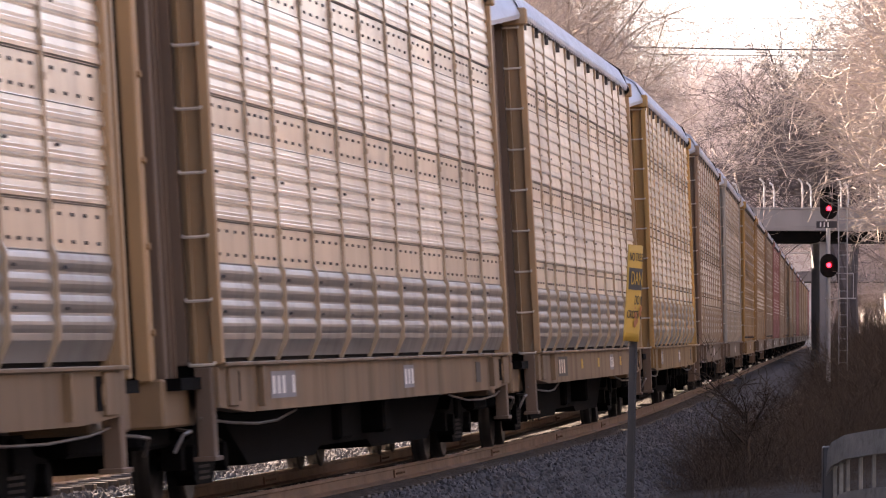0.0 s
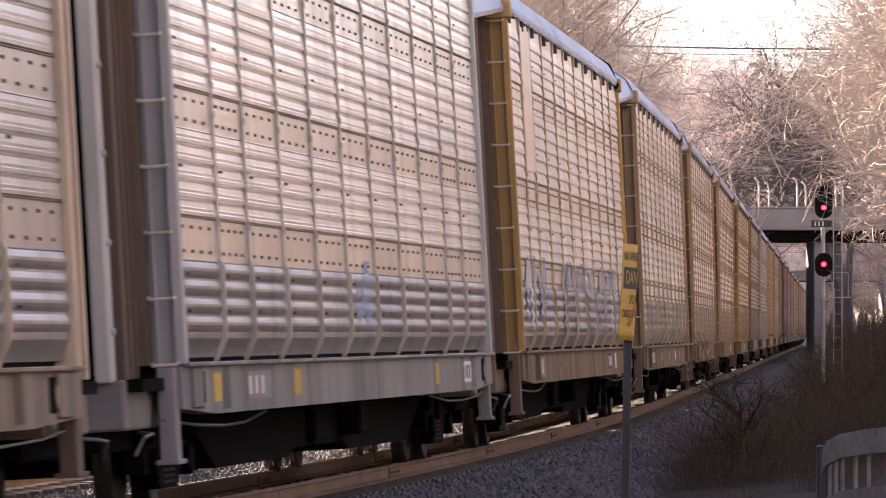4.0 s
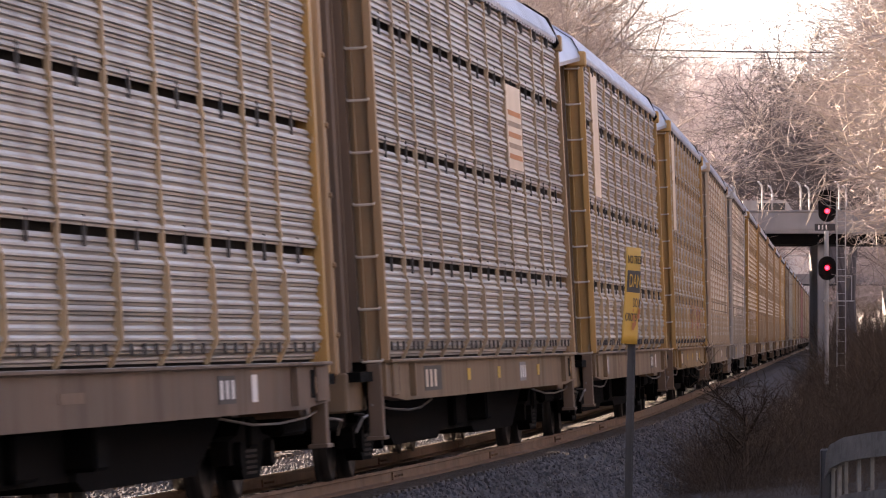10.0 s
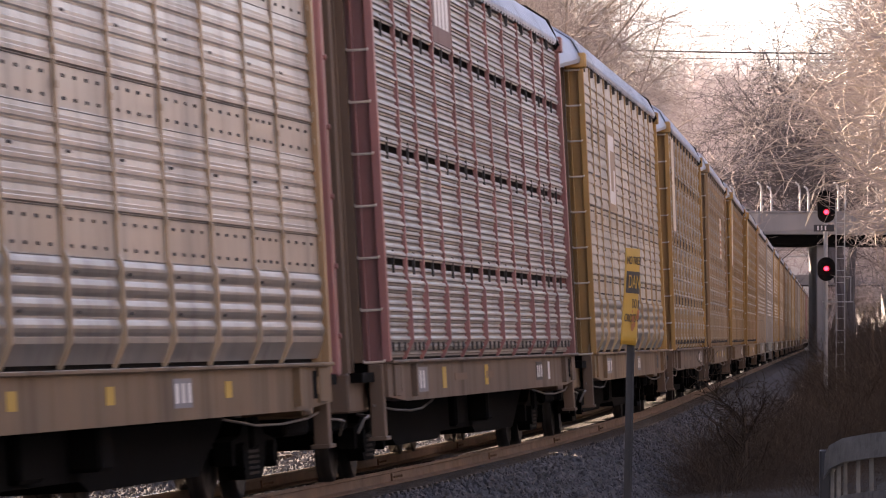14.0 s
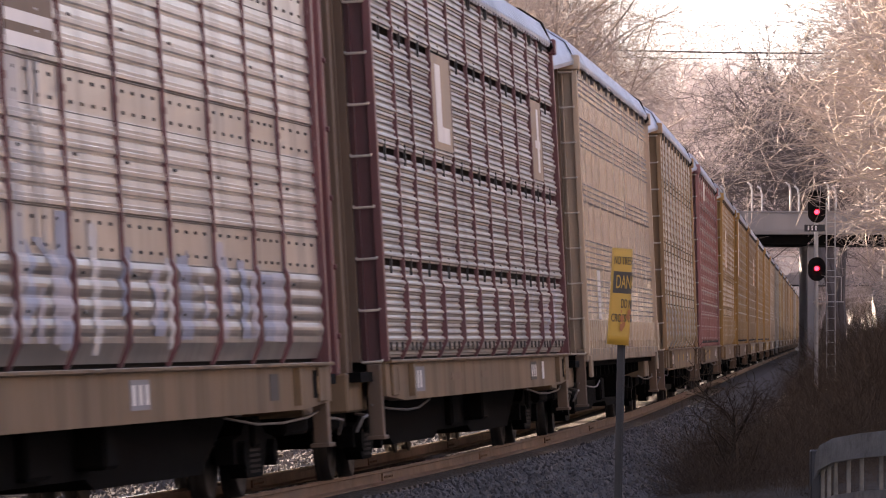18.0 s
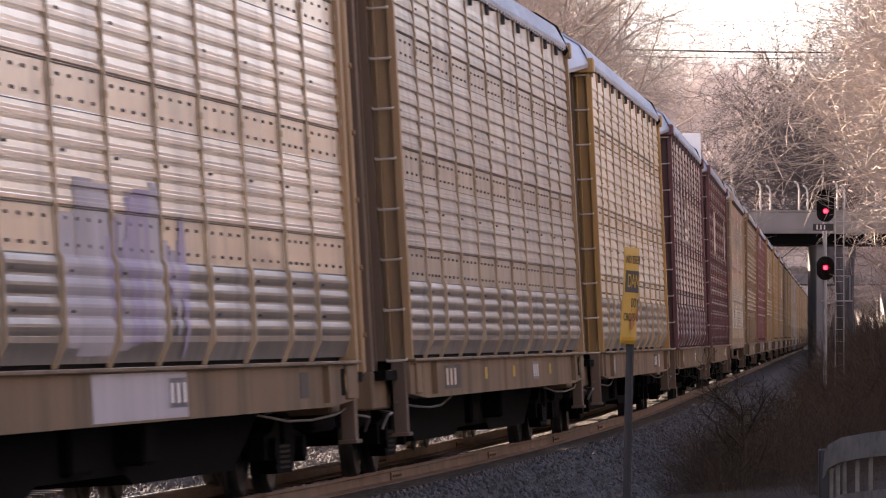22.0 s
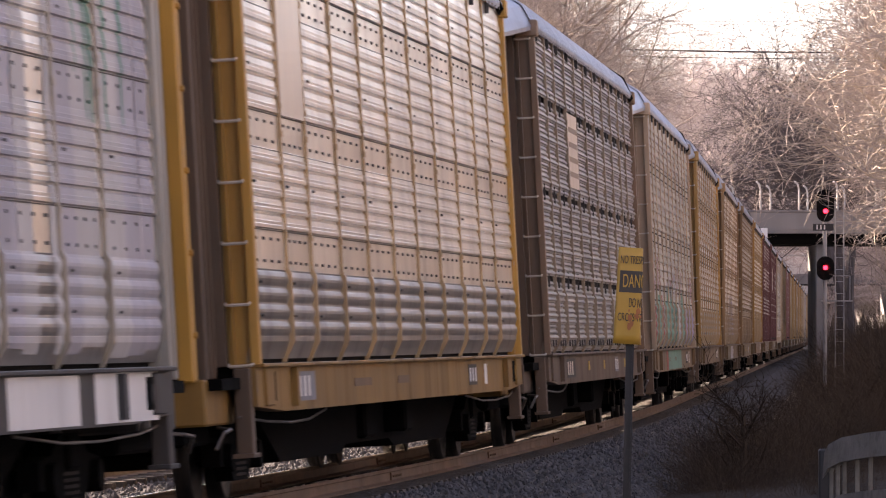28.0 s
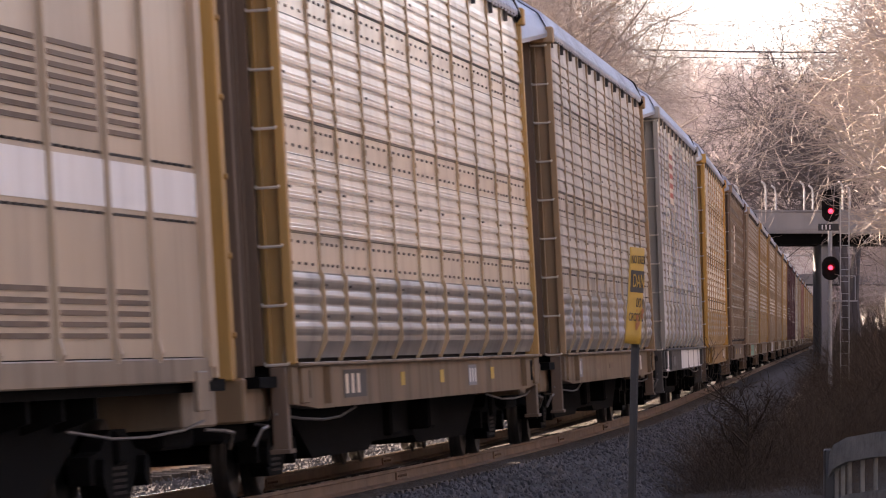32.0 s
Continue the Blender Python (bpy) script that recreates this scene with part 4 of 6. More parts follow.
CARS = {
    0: ("ribbed", "tan", "tan", "dusty tan autorack car with ribbed steel sides", STD),
    -1: ("ribbed", "tan", "tan", "dusty tan autorack car, chalk lines on its sill", STD2 + (drips(5, -4, 2, 1.4, 2.4, "chalk", 9),)),
    -2: ("ribbed", "gold", "tan", "tan autorack car with pale blue graffiti along its foot", STD3 + (PLAC, tag(11, -11, 9, 1.4, 2.5, ("lilac", "chalk", "blue"), 20))),
    -3: ("ribbed", "silver", "silver", "silver autorack car with a white sill", (rect("placard", EDGES[2] + 0.1, EDGES[3] - 0.1, 4.0, 4.45, M_CREAM), tag(3, -1, 1, 1.4, 2.2, ("blue",), 4), on_sill(-8.5, -7, mat=M_GREY, bars=4, ink=M_CREAM), on_sill(-10.4, -10.0, mat=spray("lemon")), on_sill(-5.5, -5, mat=spray("lemon")), on_sill(6.0, 6.4, mat=spray("lemon")), on_sill(9, 10.2, mat=M_WHITE, bars=6, ink=M_LABEL))),
    -4: ("ribbed", "beige", "beige", "faded beige autorack car with ribbed sides", STD),
    -5: ("fine", "gold", "gold", "golden autorack car with red graffiti at its foot", STD2 + (PLAC, tag(21, 0, 9, 1.35, 2.2, ("orange", "red"), 9))),
    -6: ("fine", "gold", "tan", "golden autorack car, fine-ribbed sides with dark gaps", STD3 + (PLAC,)),
    -7: ("fine", "tan", "tan", "tan autorack car with a striped placard", STD2 + (plate(EDGES[7] + 0.08, EDGES[8] - 0.1, 3.63, 4.72, M_CREAM, "cream placard with faded stripes", tuple((0.05, 0.95, 0.12 + 0.13 * q, 0.18 + 0.13 * q, "beige" if q % 2 else "orange") for q in range(5))),)),
    -8: ("fine", "gold", "brown", "golden autorack car over a dirty brown sill", STD3 + (PLAC,)),
    -9: ("ribbed", "gold", "tan", "golden autorack car with a square emblem placard", STD + (plate(EDGES[3] + 0.08, EDGES[4] - 0.08, 3.5, 4.9, spray("beige"), "beige placard with a white square mark", ((0.1, 0.3, 0.1, 0.9, "white"), (0.3, 0.9, 0.1, 0.25, "white"), (0.3, 0.9, 0.72, 0.9, "white"), (0.7, 0.9, 0.25, 0.5, "white"))),)),
    -10: ("fine", "rose", "brown", "dull red autorack car over a rusty brown sill", STD3 + (plate(EDGES[3] + 0.08, EDGES[4] - 0.08, 4.84, 5.6, paint("rose"), "dull red placard with worn white lettering bars", tuple((0.12 + 0.2 * q, 0.27 + 0.2 * q, 0.25, 0.9, "white") for q in range(4))), on_sill(-11.6, -10.9, mat=spray("lemon")), on_sill(-6.6, -6.2, mat=spray("lemon")), on_sill(-1.6, -1.2, mat=spray("lemon")))),
    -11: ("ribbed", "tan", "tan", "tan autorack car with ribbed steel sides", STD2),
    -12: ("smooth", "beige", "beige", "smooth bare-metal autorack car with rows of vent slots", (rect("placard", EDGES[2] + 0.2, EDGES[2] + 1.0, 1.76, 2.54, M_WHITE), drips(8, -3, 2, 1.8, 2.5, "chalk", 8, 0.2))),
    -13: ("fine", "maroon", "tan", "maroon autorack car with tan sill and dark gaps", STD3 + (LOGO, end_panel, plate(EDGES[9] + 0.08, EDGES[10] - 0.08, 3.64, 4.74, spray("beige"), "brown placard", ((0.3, 0.8, 0.4, 0.5, "white"), (0.5, 0.7, 0.1, 0.9, "white"))), tag(4, 6, 11, 1.35, 2.2, ("lilac",), 5))),
    -14: ("ribbed", "maroon", "tan", "maroon autorack car with runs of white paint", STD + (drips(31, -9, -2, 1.4, 5.4, "chalk", 16, 0.10), tag(32, -9, 10, 1.4, 2.2, ("lilac", "blue"), 9), fills(33, 1.32, 2.5, ("chalk", "lilac", "blue"), 0.5, 2, 10), plate(EDGES[4] + 0.1, EDGES[5] - 0.3, 3.55, 4.45, spray("brown"), "brown placard with white bars", ((0.1, 0.6, 0.5, 0.75, "white"), (0.0, 1.0, 0.0, 0.12, "white"), (0.0, 1.0, 0.2, 0.3, "white"))))),
    -15: ("ribbed", "gold", "tan", "golden tan autorack car with a clean bright side", STD3),
    -16: ("ribbed", "tan", "tan", "tan autorack car with ribbed steel sides", STD2),
    -17: ("ribbed", "tan", "tan", "tan autorack car with violet paint runs", STD + (fills(53, 1.32, 2.75, ("violet", "lilac"), 0.9, 4, 6), drips(51, -2, 2.2, 1.3, 2.7, "violet", 12, 0.2), on_sill(-2.4, 1.9, 0.82, 1.19, mat=spray("lilac")), drips(52, -2, 2.2, 1.4, 2.5, "lilac", 10, 0.15))),
    -18: ("ribbed", "gold", "tan", "tan autorack car with golden posts", STD3),
    -19: ("ribbed", "beige", "tan", "autorack car with teal and pink graffiti", STD3 + (fills(63, 2.2, 3.0, ("pink", "lilac"), 0.55), fills(64, 1.3, 2.5, ("teal", "teal", "chalk"), 0.95, 3, 8), fills(65, 1.3, 2.3, ("violet", "pink"), 0.8, 8, 11), fills(66, 1.3, 2.5, ("teal", "chalk", "red"), 0.6, 0, 3), tag(61, -3, 4, 2.2, 2.6, ("chalk",), 16), on_sill(-5.0, 2.6, 0.82, 1.19, mat=spray("teal")), on_sill(-6.0, -5.2, 0.82, 1.19, mat=spray("red")))),
    -20: ("fine", "brown", "brown", "brown autorack car with fine grey ribs", STD2 + (plate(EDGES[3] + 0.08, EDGES[4] - 0.08, 3.65, 4.74, M_CREAM, "cream placard with stripes", tuple((0.05, 0.95, 0.15 + 0.2 * q, 0.22 + 0.2 * q, "beige") for q in range(4))),)),
    -21: ("ribbed", "yellow", "yellow", "bright golden-yellow autorack car", STD3 + (plate(EDGES[1] + 0.08, EDGES[2] - 0.08, 3.5, 5.5, M_CREAM, "tall cream placard"),)),
    -22: ("ribbed", "grey", "charcoal", "grey autorack car buried under chalk-white graffiti", (fills(71, 1.3, 5.5, ("chalk", "lilac", "chalk"), 0.8), drips(73, 8.5, 11, 2.2, 5.4, "green", 5, 0.10), plate(EDGES[3] + 0.1, EDGES[4] - 0.1, 4.1, 5.3, M_CREAM, "placard with red stripes", tuple((0.05, 0.95, 0.1 + 0.16 * q, 0.18 + 0.16 * q, "red") for q in range(5))), on_sill(8.8, 11.4, 0.82, 1.2, mat=M_WHITE), on_sill(5.6, 8.2, 0.82, 1.19, mat=M_WHITE), on_sill(2, 5.2, 0.82, 1.19, mat=M_WHITE), on_sill(-2.5, 1.6, 0.82, 1.19, mat=M_WHITE), on_sill(-7.2, -5.8, 0.86, 1.12, mat=M_LABEL, bars=2, ink=M_GREY), on_sill(-11.2, -9.5, 0.82, 1.19, mat=M_WHITE))),
    -23: ("ribbed", "tan", "tan", "tan autorack car with white bubble-letter graffiti", STD3 + (fills(81, 1.42, 2.35, ("chalk", "lilac", "grey"), 0.75), tag(82, -11, 11, 1.42, 2.2, ("grey",), 8))),
    -24: ("ribbed", "gold", "tan", "golden tan autorack car with ribbed sides", STD2),
    -25: ("louvred", "beige", "beige", "beige autorack car with louvres and a white band", (rect("white_band", -FRONT, FRONT, 2.46, 2.82, M_WHITE, "white band"),)),
    -26: ("ribbed", "tan", "tan", "tan autorack car with ribbed steel sides", STD),
    1: ("ribbed", "tan", "tan", "tan autorack car with ribbed steel sides", STD2),
    2: ("ribbed", "gold", "gold", "golden autorack car with ribbed steel sides", STD),
    3: ("ribbed", "brown", "brown", "brown autorack car with ribbed steel sides", STD),
    4: ("ribbed", "grey", "brown", "grey autorack car with ribbed steel sides", STD),
    5: ("fine", "gold", "gold", "golden autorack car, fine-ribbed sides with dark gaps", STD),
}
# mostly brown far cars: the shade down the line is in their paint
KINDS = (("fine", "brown", "brown"), ("ribbed", "tan", "brown"), ("fine", "brown", "brown"), ("ribbed", "rose", "brown"), ("ribbed", "brown", "brown"))
for n in range(6, 19):
    a, b, c = KINDS[n % 5]
    CARS[n] = (a, b, c, {"fine": "fine-ribbed", "ribbed": "ribbed"}[a] + " " + b + " autorack car far down the train", STD)

SHINY = (2, 1, 0, -1, -2, -3, -17, -15, -21, -22, -24)
TRAIN = {n: autorack(*CARS[n], dusty=n not in SHINY, far=n > 6) for n in sorted(CARS)}


RUN_T = (0, 4, 9, 13, 19, 23, 28, 32)
RUN_M = (0, 84.21, 190.04, 275.95, 405.62, 493.0, 602.9, 690.55)


def gone(t):
    return 20.877 * t + 0.02988 * t * t - 0.0002437 * t ** 3


def run(t):
    """Metres the train has gone by t seconds: it slowly gathers speed."""
    return gone(t) + float(np.interp(t, RUN_T, [m - gone(q) for q, m in zip(RUN_T, RUN_M)]))


START = 50.23 + FRONT        # the middle of car 0 at the start


# ---------------------------------------------------------------- bridges over the track
F = 10508.0 / 784.0        # metres across per metre of depth at the picture's edge is 1 / F


def bridge(y, under, deep, x0, x1, label, mat, posts, post_h, rail_mat=M_FENCE, wide=9.0, drop=0.06):
    b = thing("road_bridge", label, "bridge")
    g = Soup().box(x0, x1, y, y + 0.5, under, under + deep, 0.04)
    part("girder", g, b, mat=mat)
    part("deck", Soup().box(x0, x1, y + 0.5, y + wide, under + 0.45, under + max(0.5, deep - 1.05)), b, mat=M_CONC)
    part("girder", Soup().box(x0, x1, y + wide, y + wide + 0.5, under, under + deep, 0.04), b, mat=mat)
    # near-black soffit has the shade beneath the deck in its colour
    part("soffit", Soup().box(x0, x1, y + 0.35, y + wide, under - drop, under + 0.45), b, "dark underside", mat=M_DARK)
    part("coping", Soup().box(x0, x1, y - 0.08, y + 0.55, under + deep, under + deep + 0.10, 0.02), b, mat=mat)
    part("ledge", Soup().box(x0, x1, y - 0.05, y + 0.1, under + deep * 0.16, under + deep * 0.22), b, mat=mat)
    for x, dy in posts:
        s = Soup()
        z = under + deep + 0.1
        yy = y + dy
        s.tube([(x, yy + 0.3, z), (x, yy + 0.3, z + post_h * 0.72), (x - 0.07, yy + 0.2, z + post_h * 0.9), (x - 0.26, yy + 0.0, z + post_h)], 0.055)
        part("fence_post", s, b, "curved galvanised fence post", mat=rail_mat)
    return b


Y1 = 344.0
near_bridge = bridge(Y1, 7.40, 1.26, -14.0, 62.0, "grey concrete road bridge with curved fence posts", M_CONC, [(18.62 + 2.23 * k, 0) for k in range(-10, 15)] + [(19.7 + 2.2 * k, wide_of) for wide_of in (9.0,) for k in range(-8, 12)], 1.65, drop=0.62)
part("pier", Soup().box(21.85, 22.45, Y1 + 0.8, Y1 + 8.4, -1.2, 6.78, 0.05), near_bridge, "square concrete pier", mat=M_CONC)
part("pier", Soup().box(6.0, 6.9, Y1 + 0.8, Y1 + 8.4, -1.2, 6.78, 0.05), near_bridge, mat=M_CONC)
Y2 = 625.0
far_bridge = bridge(Y2, 6.85, 1.0, -40.0, 110.0, "pale concrete road bridge farther down the line", M_CONC, [(-30 + 3.15 * k, 0) for k in range(42)], 2.3)
part("pier", Soup().box(47.0, 48.2, Y2 + 1.0, Y2 + 8.0, -1.2, 6.85, 0.05), far_bridge, mat=M_CONC)
part("fence_rail", Soup().bar((-40, Y2 + 0.3, 9.9), (110, Y2 + 0.3, 9.9), 0.09, n=6), far_bridge, mat=M_FENCE)


def warehouse():
    """Pale panelled wall that closes the view beyond the far bridge."""
    h = thing("warehouse", "pale grey panelled warehouse beyond the far bridge", "building", pose(0, 700, 0))
    part("wall", Soup().box(-20, 44.2, 0, 12, -1.5, 11.5, 0.05), h, mat=M_CONC_PALE)
    part("wall", Soup().box(53.0, 110, 0, 12, -1.5, 11.5, 0.05), h, mat=M_CONC_PALE)
    for q in range(24):
        if not 43 < -18 + q * 5.2 < 54:
            part("pilaster", Soup().box(-18 + q * 5.2, -17.75 + q * 5.2, -0.12, -0.004, -1.5, 11.4), h, mat=M_CONC)
    part("cornice", Soup().box(-20.2, 44.3, -0.25, 12.2, 11.5, 11.9, 0.03), h, mat=M_CONC)
    part("cornice", Soup().box(52.9, 110.2, -0.25, 12.2, 11.5, 11.9, 0.03), h, mat=M_CONC)


warehouse()


def road_car(name, label, key, z, tall=1.45, van=False):
    """A car on a bridge: body, glass, wheels; +x is its front."""
    v = thing(name, label, "car", group="cars on the bridges")
    low = [(-2.2, 0.25), (-2.25, 0.75), (-1.9, 0.92), (1.1, 0.92), (2.1, 0.78), (2.25, 0.45), (2.2, 0.25)]
    part("body", Soup().prism(low, -0.85, 0.85, 1), v, mat=paint(key))
    cab = [(-2.1, 0.92), (-2.0, tall), (0.5, tall), (1.1, 0.92)] if van else [(-1.75, 0.92), (-1.1, tall - 0.08), (-0.4, tall), (0.3, tall - 0.04), (1.15, 0.92)]
    part("cabin", Soup().prism(cab, -0.74, 0.74, 1), v, mat=paint(key))
    glass = shade("dark_car_glass", (0.03, 0.035, 0.04), 0.08, 0, 0.1, 4.0, 0, bump=0)
    for x0, x1 in ((-1.15, -0.35), (-0.25, 0.45)):
        part("window", Soup().box(x0, x1, -0.752, -0.742, 1.0, tall - 0.16), v, mat=glass)
    tyre = Soup().bar((0, -0.1, 0), (0, 0.1, 0), 0.31, n=16).mesh("wheel", M_BLACK)
    for x in (-1.35, 1.35):
        for y in (-0.78, 0.78):
            part("wheel", tyre, v, at=pose(x, y, 0.31))
    return v


ROAD_CARS = [
    (road_car("sedan", "grey sedan crossing the near bridge", "grey", 0), 7.62, Y1 + 3.0, 9.1, 20.6, 4.2),
    (road_car("pickup", "white pickup crossing the near bridge", "chalk", 0, 1.75, True), 7.62, Y1 + 3.0, 10.0, 19.6, 6.2),
    (road_car("sedan", "beige sedan crossing the near bridge", "beige", 0), 7.62, Y1 + 3.0, 11.5, 20.9, 7.0),
    (road_car("sedan", "grey sedan crossing the near bridge", "silver", 0), 7.62, Y1 + 3.0, 14.0, 17.6, 7.5),
    (road_car("sedan", "grey sedan crossing the near bridge", "silver", 0), 7.62, Y1 + 3.0, 18.25, 19.2, 8.0),
    (road_car("sedan", "white sedan crossing the far bridge", "chalk", 0), 7.36, Y2 + 3.0, 18.7, 36.8, -4.5),
    (road_car("sedan", "dark grey sedan crossing the far bridge", "grey", 0), 7.36, Y2 + 3.0, 15.0, 37.3, -7.0),
    (road_car("sedan", "grey sedan crossing the far bridge", "silver", 0), 7.36, Y2 + 3.0, 22.0, 37.5, -7.0),
]


# ---------------------------------------------------------------- signal
def signal():
    y = 208.0
    k = y / 10508.0
    x = (1466 - 784) * k
    sg = thing("railway_signal", "black two-headed railway signal showing two red lights", "signal", pose(x, y, 0))
    part("mast", Soup().bar((0, 0, -1.2), (0, 0, 6.6), 0.075, n=12), sg, "bright galvanised mast", mat=M_FENCE)
    part("number_plate", Soup().box(-0.42, 0.30, -0.10, -0.075, 5.18, 5.42, 0.01), sg, "dark plate", mat=M_LABEL)
    bars = Soup()
    for q in range(3):
        bars.box(-0.30 + q * 0.13, -0.25 + q * 0.13, -0.108, -0.102, 5.22, 5.38)
    part("lettering_bars", bars, sg, mat=M_WHITE)
    for z0, z1, lamp in ((5.48, 6.62, 5.86), (3.44, 4.28, 3.88)):
        zc, hh, w = (z0 + z1) / 2, (z1 - z0) / 2, 0.31
        n = 28
        rim = []
        for i in range(n):
            g = 2 * math.pi * i / n
            rim.append((w * math.cos(g), zc + (hh - w) * (1 if math.sin(g) >= 0 else -1) + w * math.sin(g)))
        head = part("signal_head", Soup().prism(rim, -0.30, -0.26, 1), sg, "black oval background plate", mat=M_BLACK)
        part("housing", Soup().box(-0.16, 0.16, -0.26, 0.02, z0 + 0.15, z1 - 0.12, 0.03), head, mat=M_BLACK)
        for zz, mat in ((lamp, M_LAMP), (lamp + 0.40, M_LABEL)):
            if zz + 0.15 > z1:
                continue
            part("lens", Soup().bar((0, -0.31, zz), (0, -0.335, zz), 0.08, n=20), head, "red lit lens" if mat is M_LAMP else "", mat=mat)
            hood = Soup()
            for i in range(12):
                g0, g1 = math.pi * (i / 12) * 1.2 - 0.3, math.pi * ((i + 1) / 12) * 1.2 - 0.3
                hood.add([(0.13 * math.cos(g0), -0.30, zz + 0.13 * math.sin(g0)), (0.13 * math.cos(g1), -0.30, zz + 0.13 * math.sin(g1)),
                          (0.135 * math.cos(g1), -0.55, zz + 0.135 * math.sin(g1)), (0.135 * math.cos(g0), -0.55, zz + 0.135 * math.sin(g0))], [(0, 1, 2, 3)])
            part("hood", hood, head, mat=M_BLACK)
    lad = Soup()
    for e in (0.38, 0.68):
        lad.bar((e, 0.25, -1.2), (e, 0.25, 6.2), 0.022, n=5)
    for q in range(16):
        lad.bar((0.38, 0.25, -0.8 + q * 0.42), (0.68, 0.25, -0.8 + q * 0.42), 0.014, n=4)
    part("ladder", lad, sg, "thin galvanised ladder", mat=M_FENCE)
    plat = Soup().box(-0.1, 0.95, -0.25, 0.35, 2.70, 2.74)
    for e in (0.0, 0.9):
        plat.bar((e, 0.3, 2.72), (e, 0.3, 3.6), 0.018, n=4)
    plat.bar((0.0, 0.3, 3.6), (0.9, 0.3, 3.6), 0.018, n=4)
    part("platform", plat, sg, mat=M_FENCE)


signal()


# ---------------------------------------------------------------- warning sign on its post
def words(text, size, mat, parent, m, width=None):
    c = bpy.data.curves.new("lettering", "FONT")
    c.body, c.size, c.align_x, c.align_y, c.extrude = text, size, "CENTER", "CENTER", 0.0008
    tmp = bpy.data.objects.new("lettering", c)
    scene.collection.objects.link(tmp)
    me = bpy.data.meshes.new_from_object(tmp.evaluated_get(bpy.context.evaluated_depsgraph_get()))
    bpy.data.objects.remove(tmp)
    bpy.data.curves.remove(c)
    me.materials.clear()
    me.materials.append(mat)
    xs = [v.co.x for v in me.vertices]
    if width:
        k = width / (max(xs) - min(xs))
        for v in me.vertices:
            v.co.x *= k
    return me, m


SIGN_Y = 45.0
SIGN_K = SIGN_Y / 10508.0
SIGN_X = (1121 - 784) * SIGN_K
SW, SH = 0.36, 0.73                      # width and height of the plate
SIGN_Z = 1.53 + (588 - 605) * SIGN_K     # its lower edge


def bend(x, z, out):
    """The plate folded back along its right half: the place of a point x across, z up and out before its face."""
    start, turn = -0.01, radians(62 + 28 * z / SH)
    if x <= start:
        px, py, a = x, 0.0, 0.0
    else:
        f = (x - start) / (SW / 2 - start)
        a = turn * min(1.0, f * 2.4)
        steps = 12
        px, py = start, 0.0
        for i in range(steps):
            b = turn * min(1.0, f * (i + 0.5) / steps * 2.4)
            px += (x - start) / steps * math.cos(b)
            py += (x - start) / steps * math.sin(b)
    return Vector((px + out * math.sin(a), py - out * math.cos(a) + 0.04 * (1 - z / SH) ** 2 * (0.4 - x), z))


def bent(me, out=0.005):
    for v in me.vertices:
        v.co = bend(v.co.x, v.co.y + SH / 2, out + v.co.z)
    return me


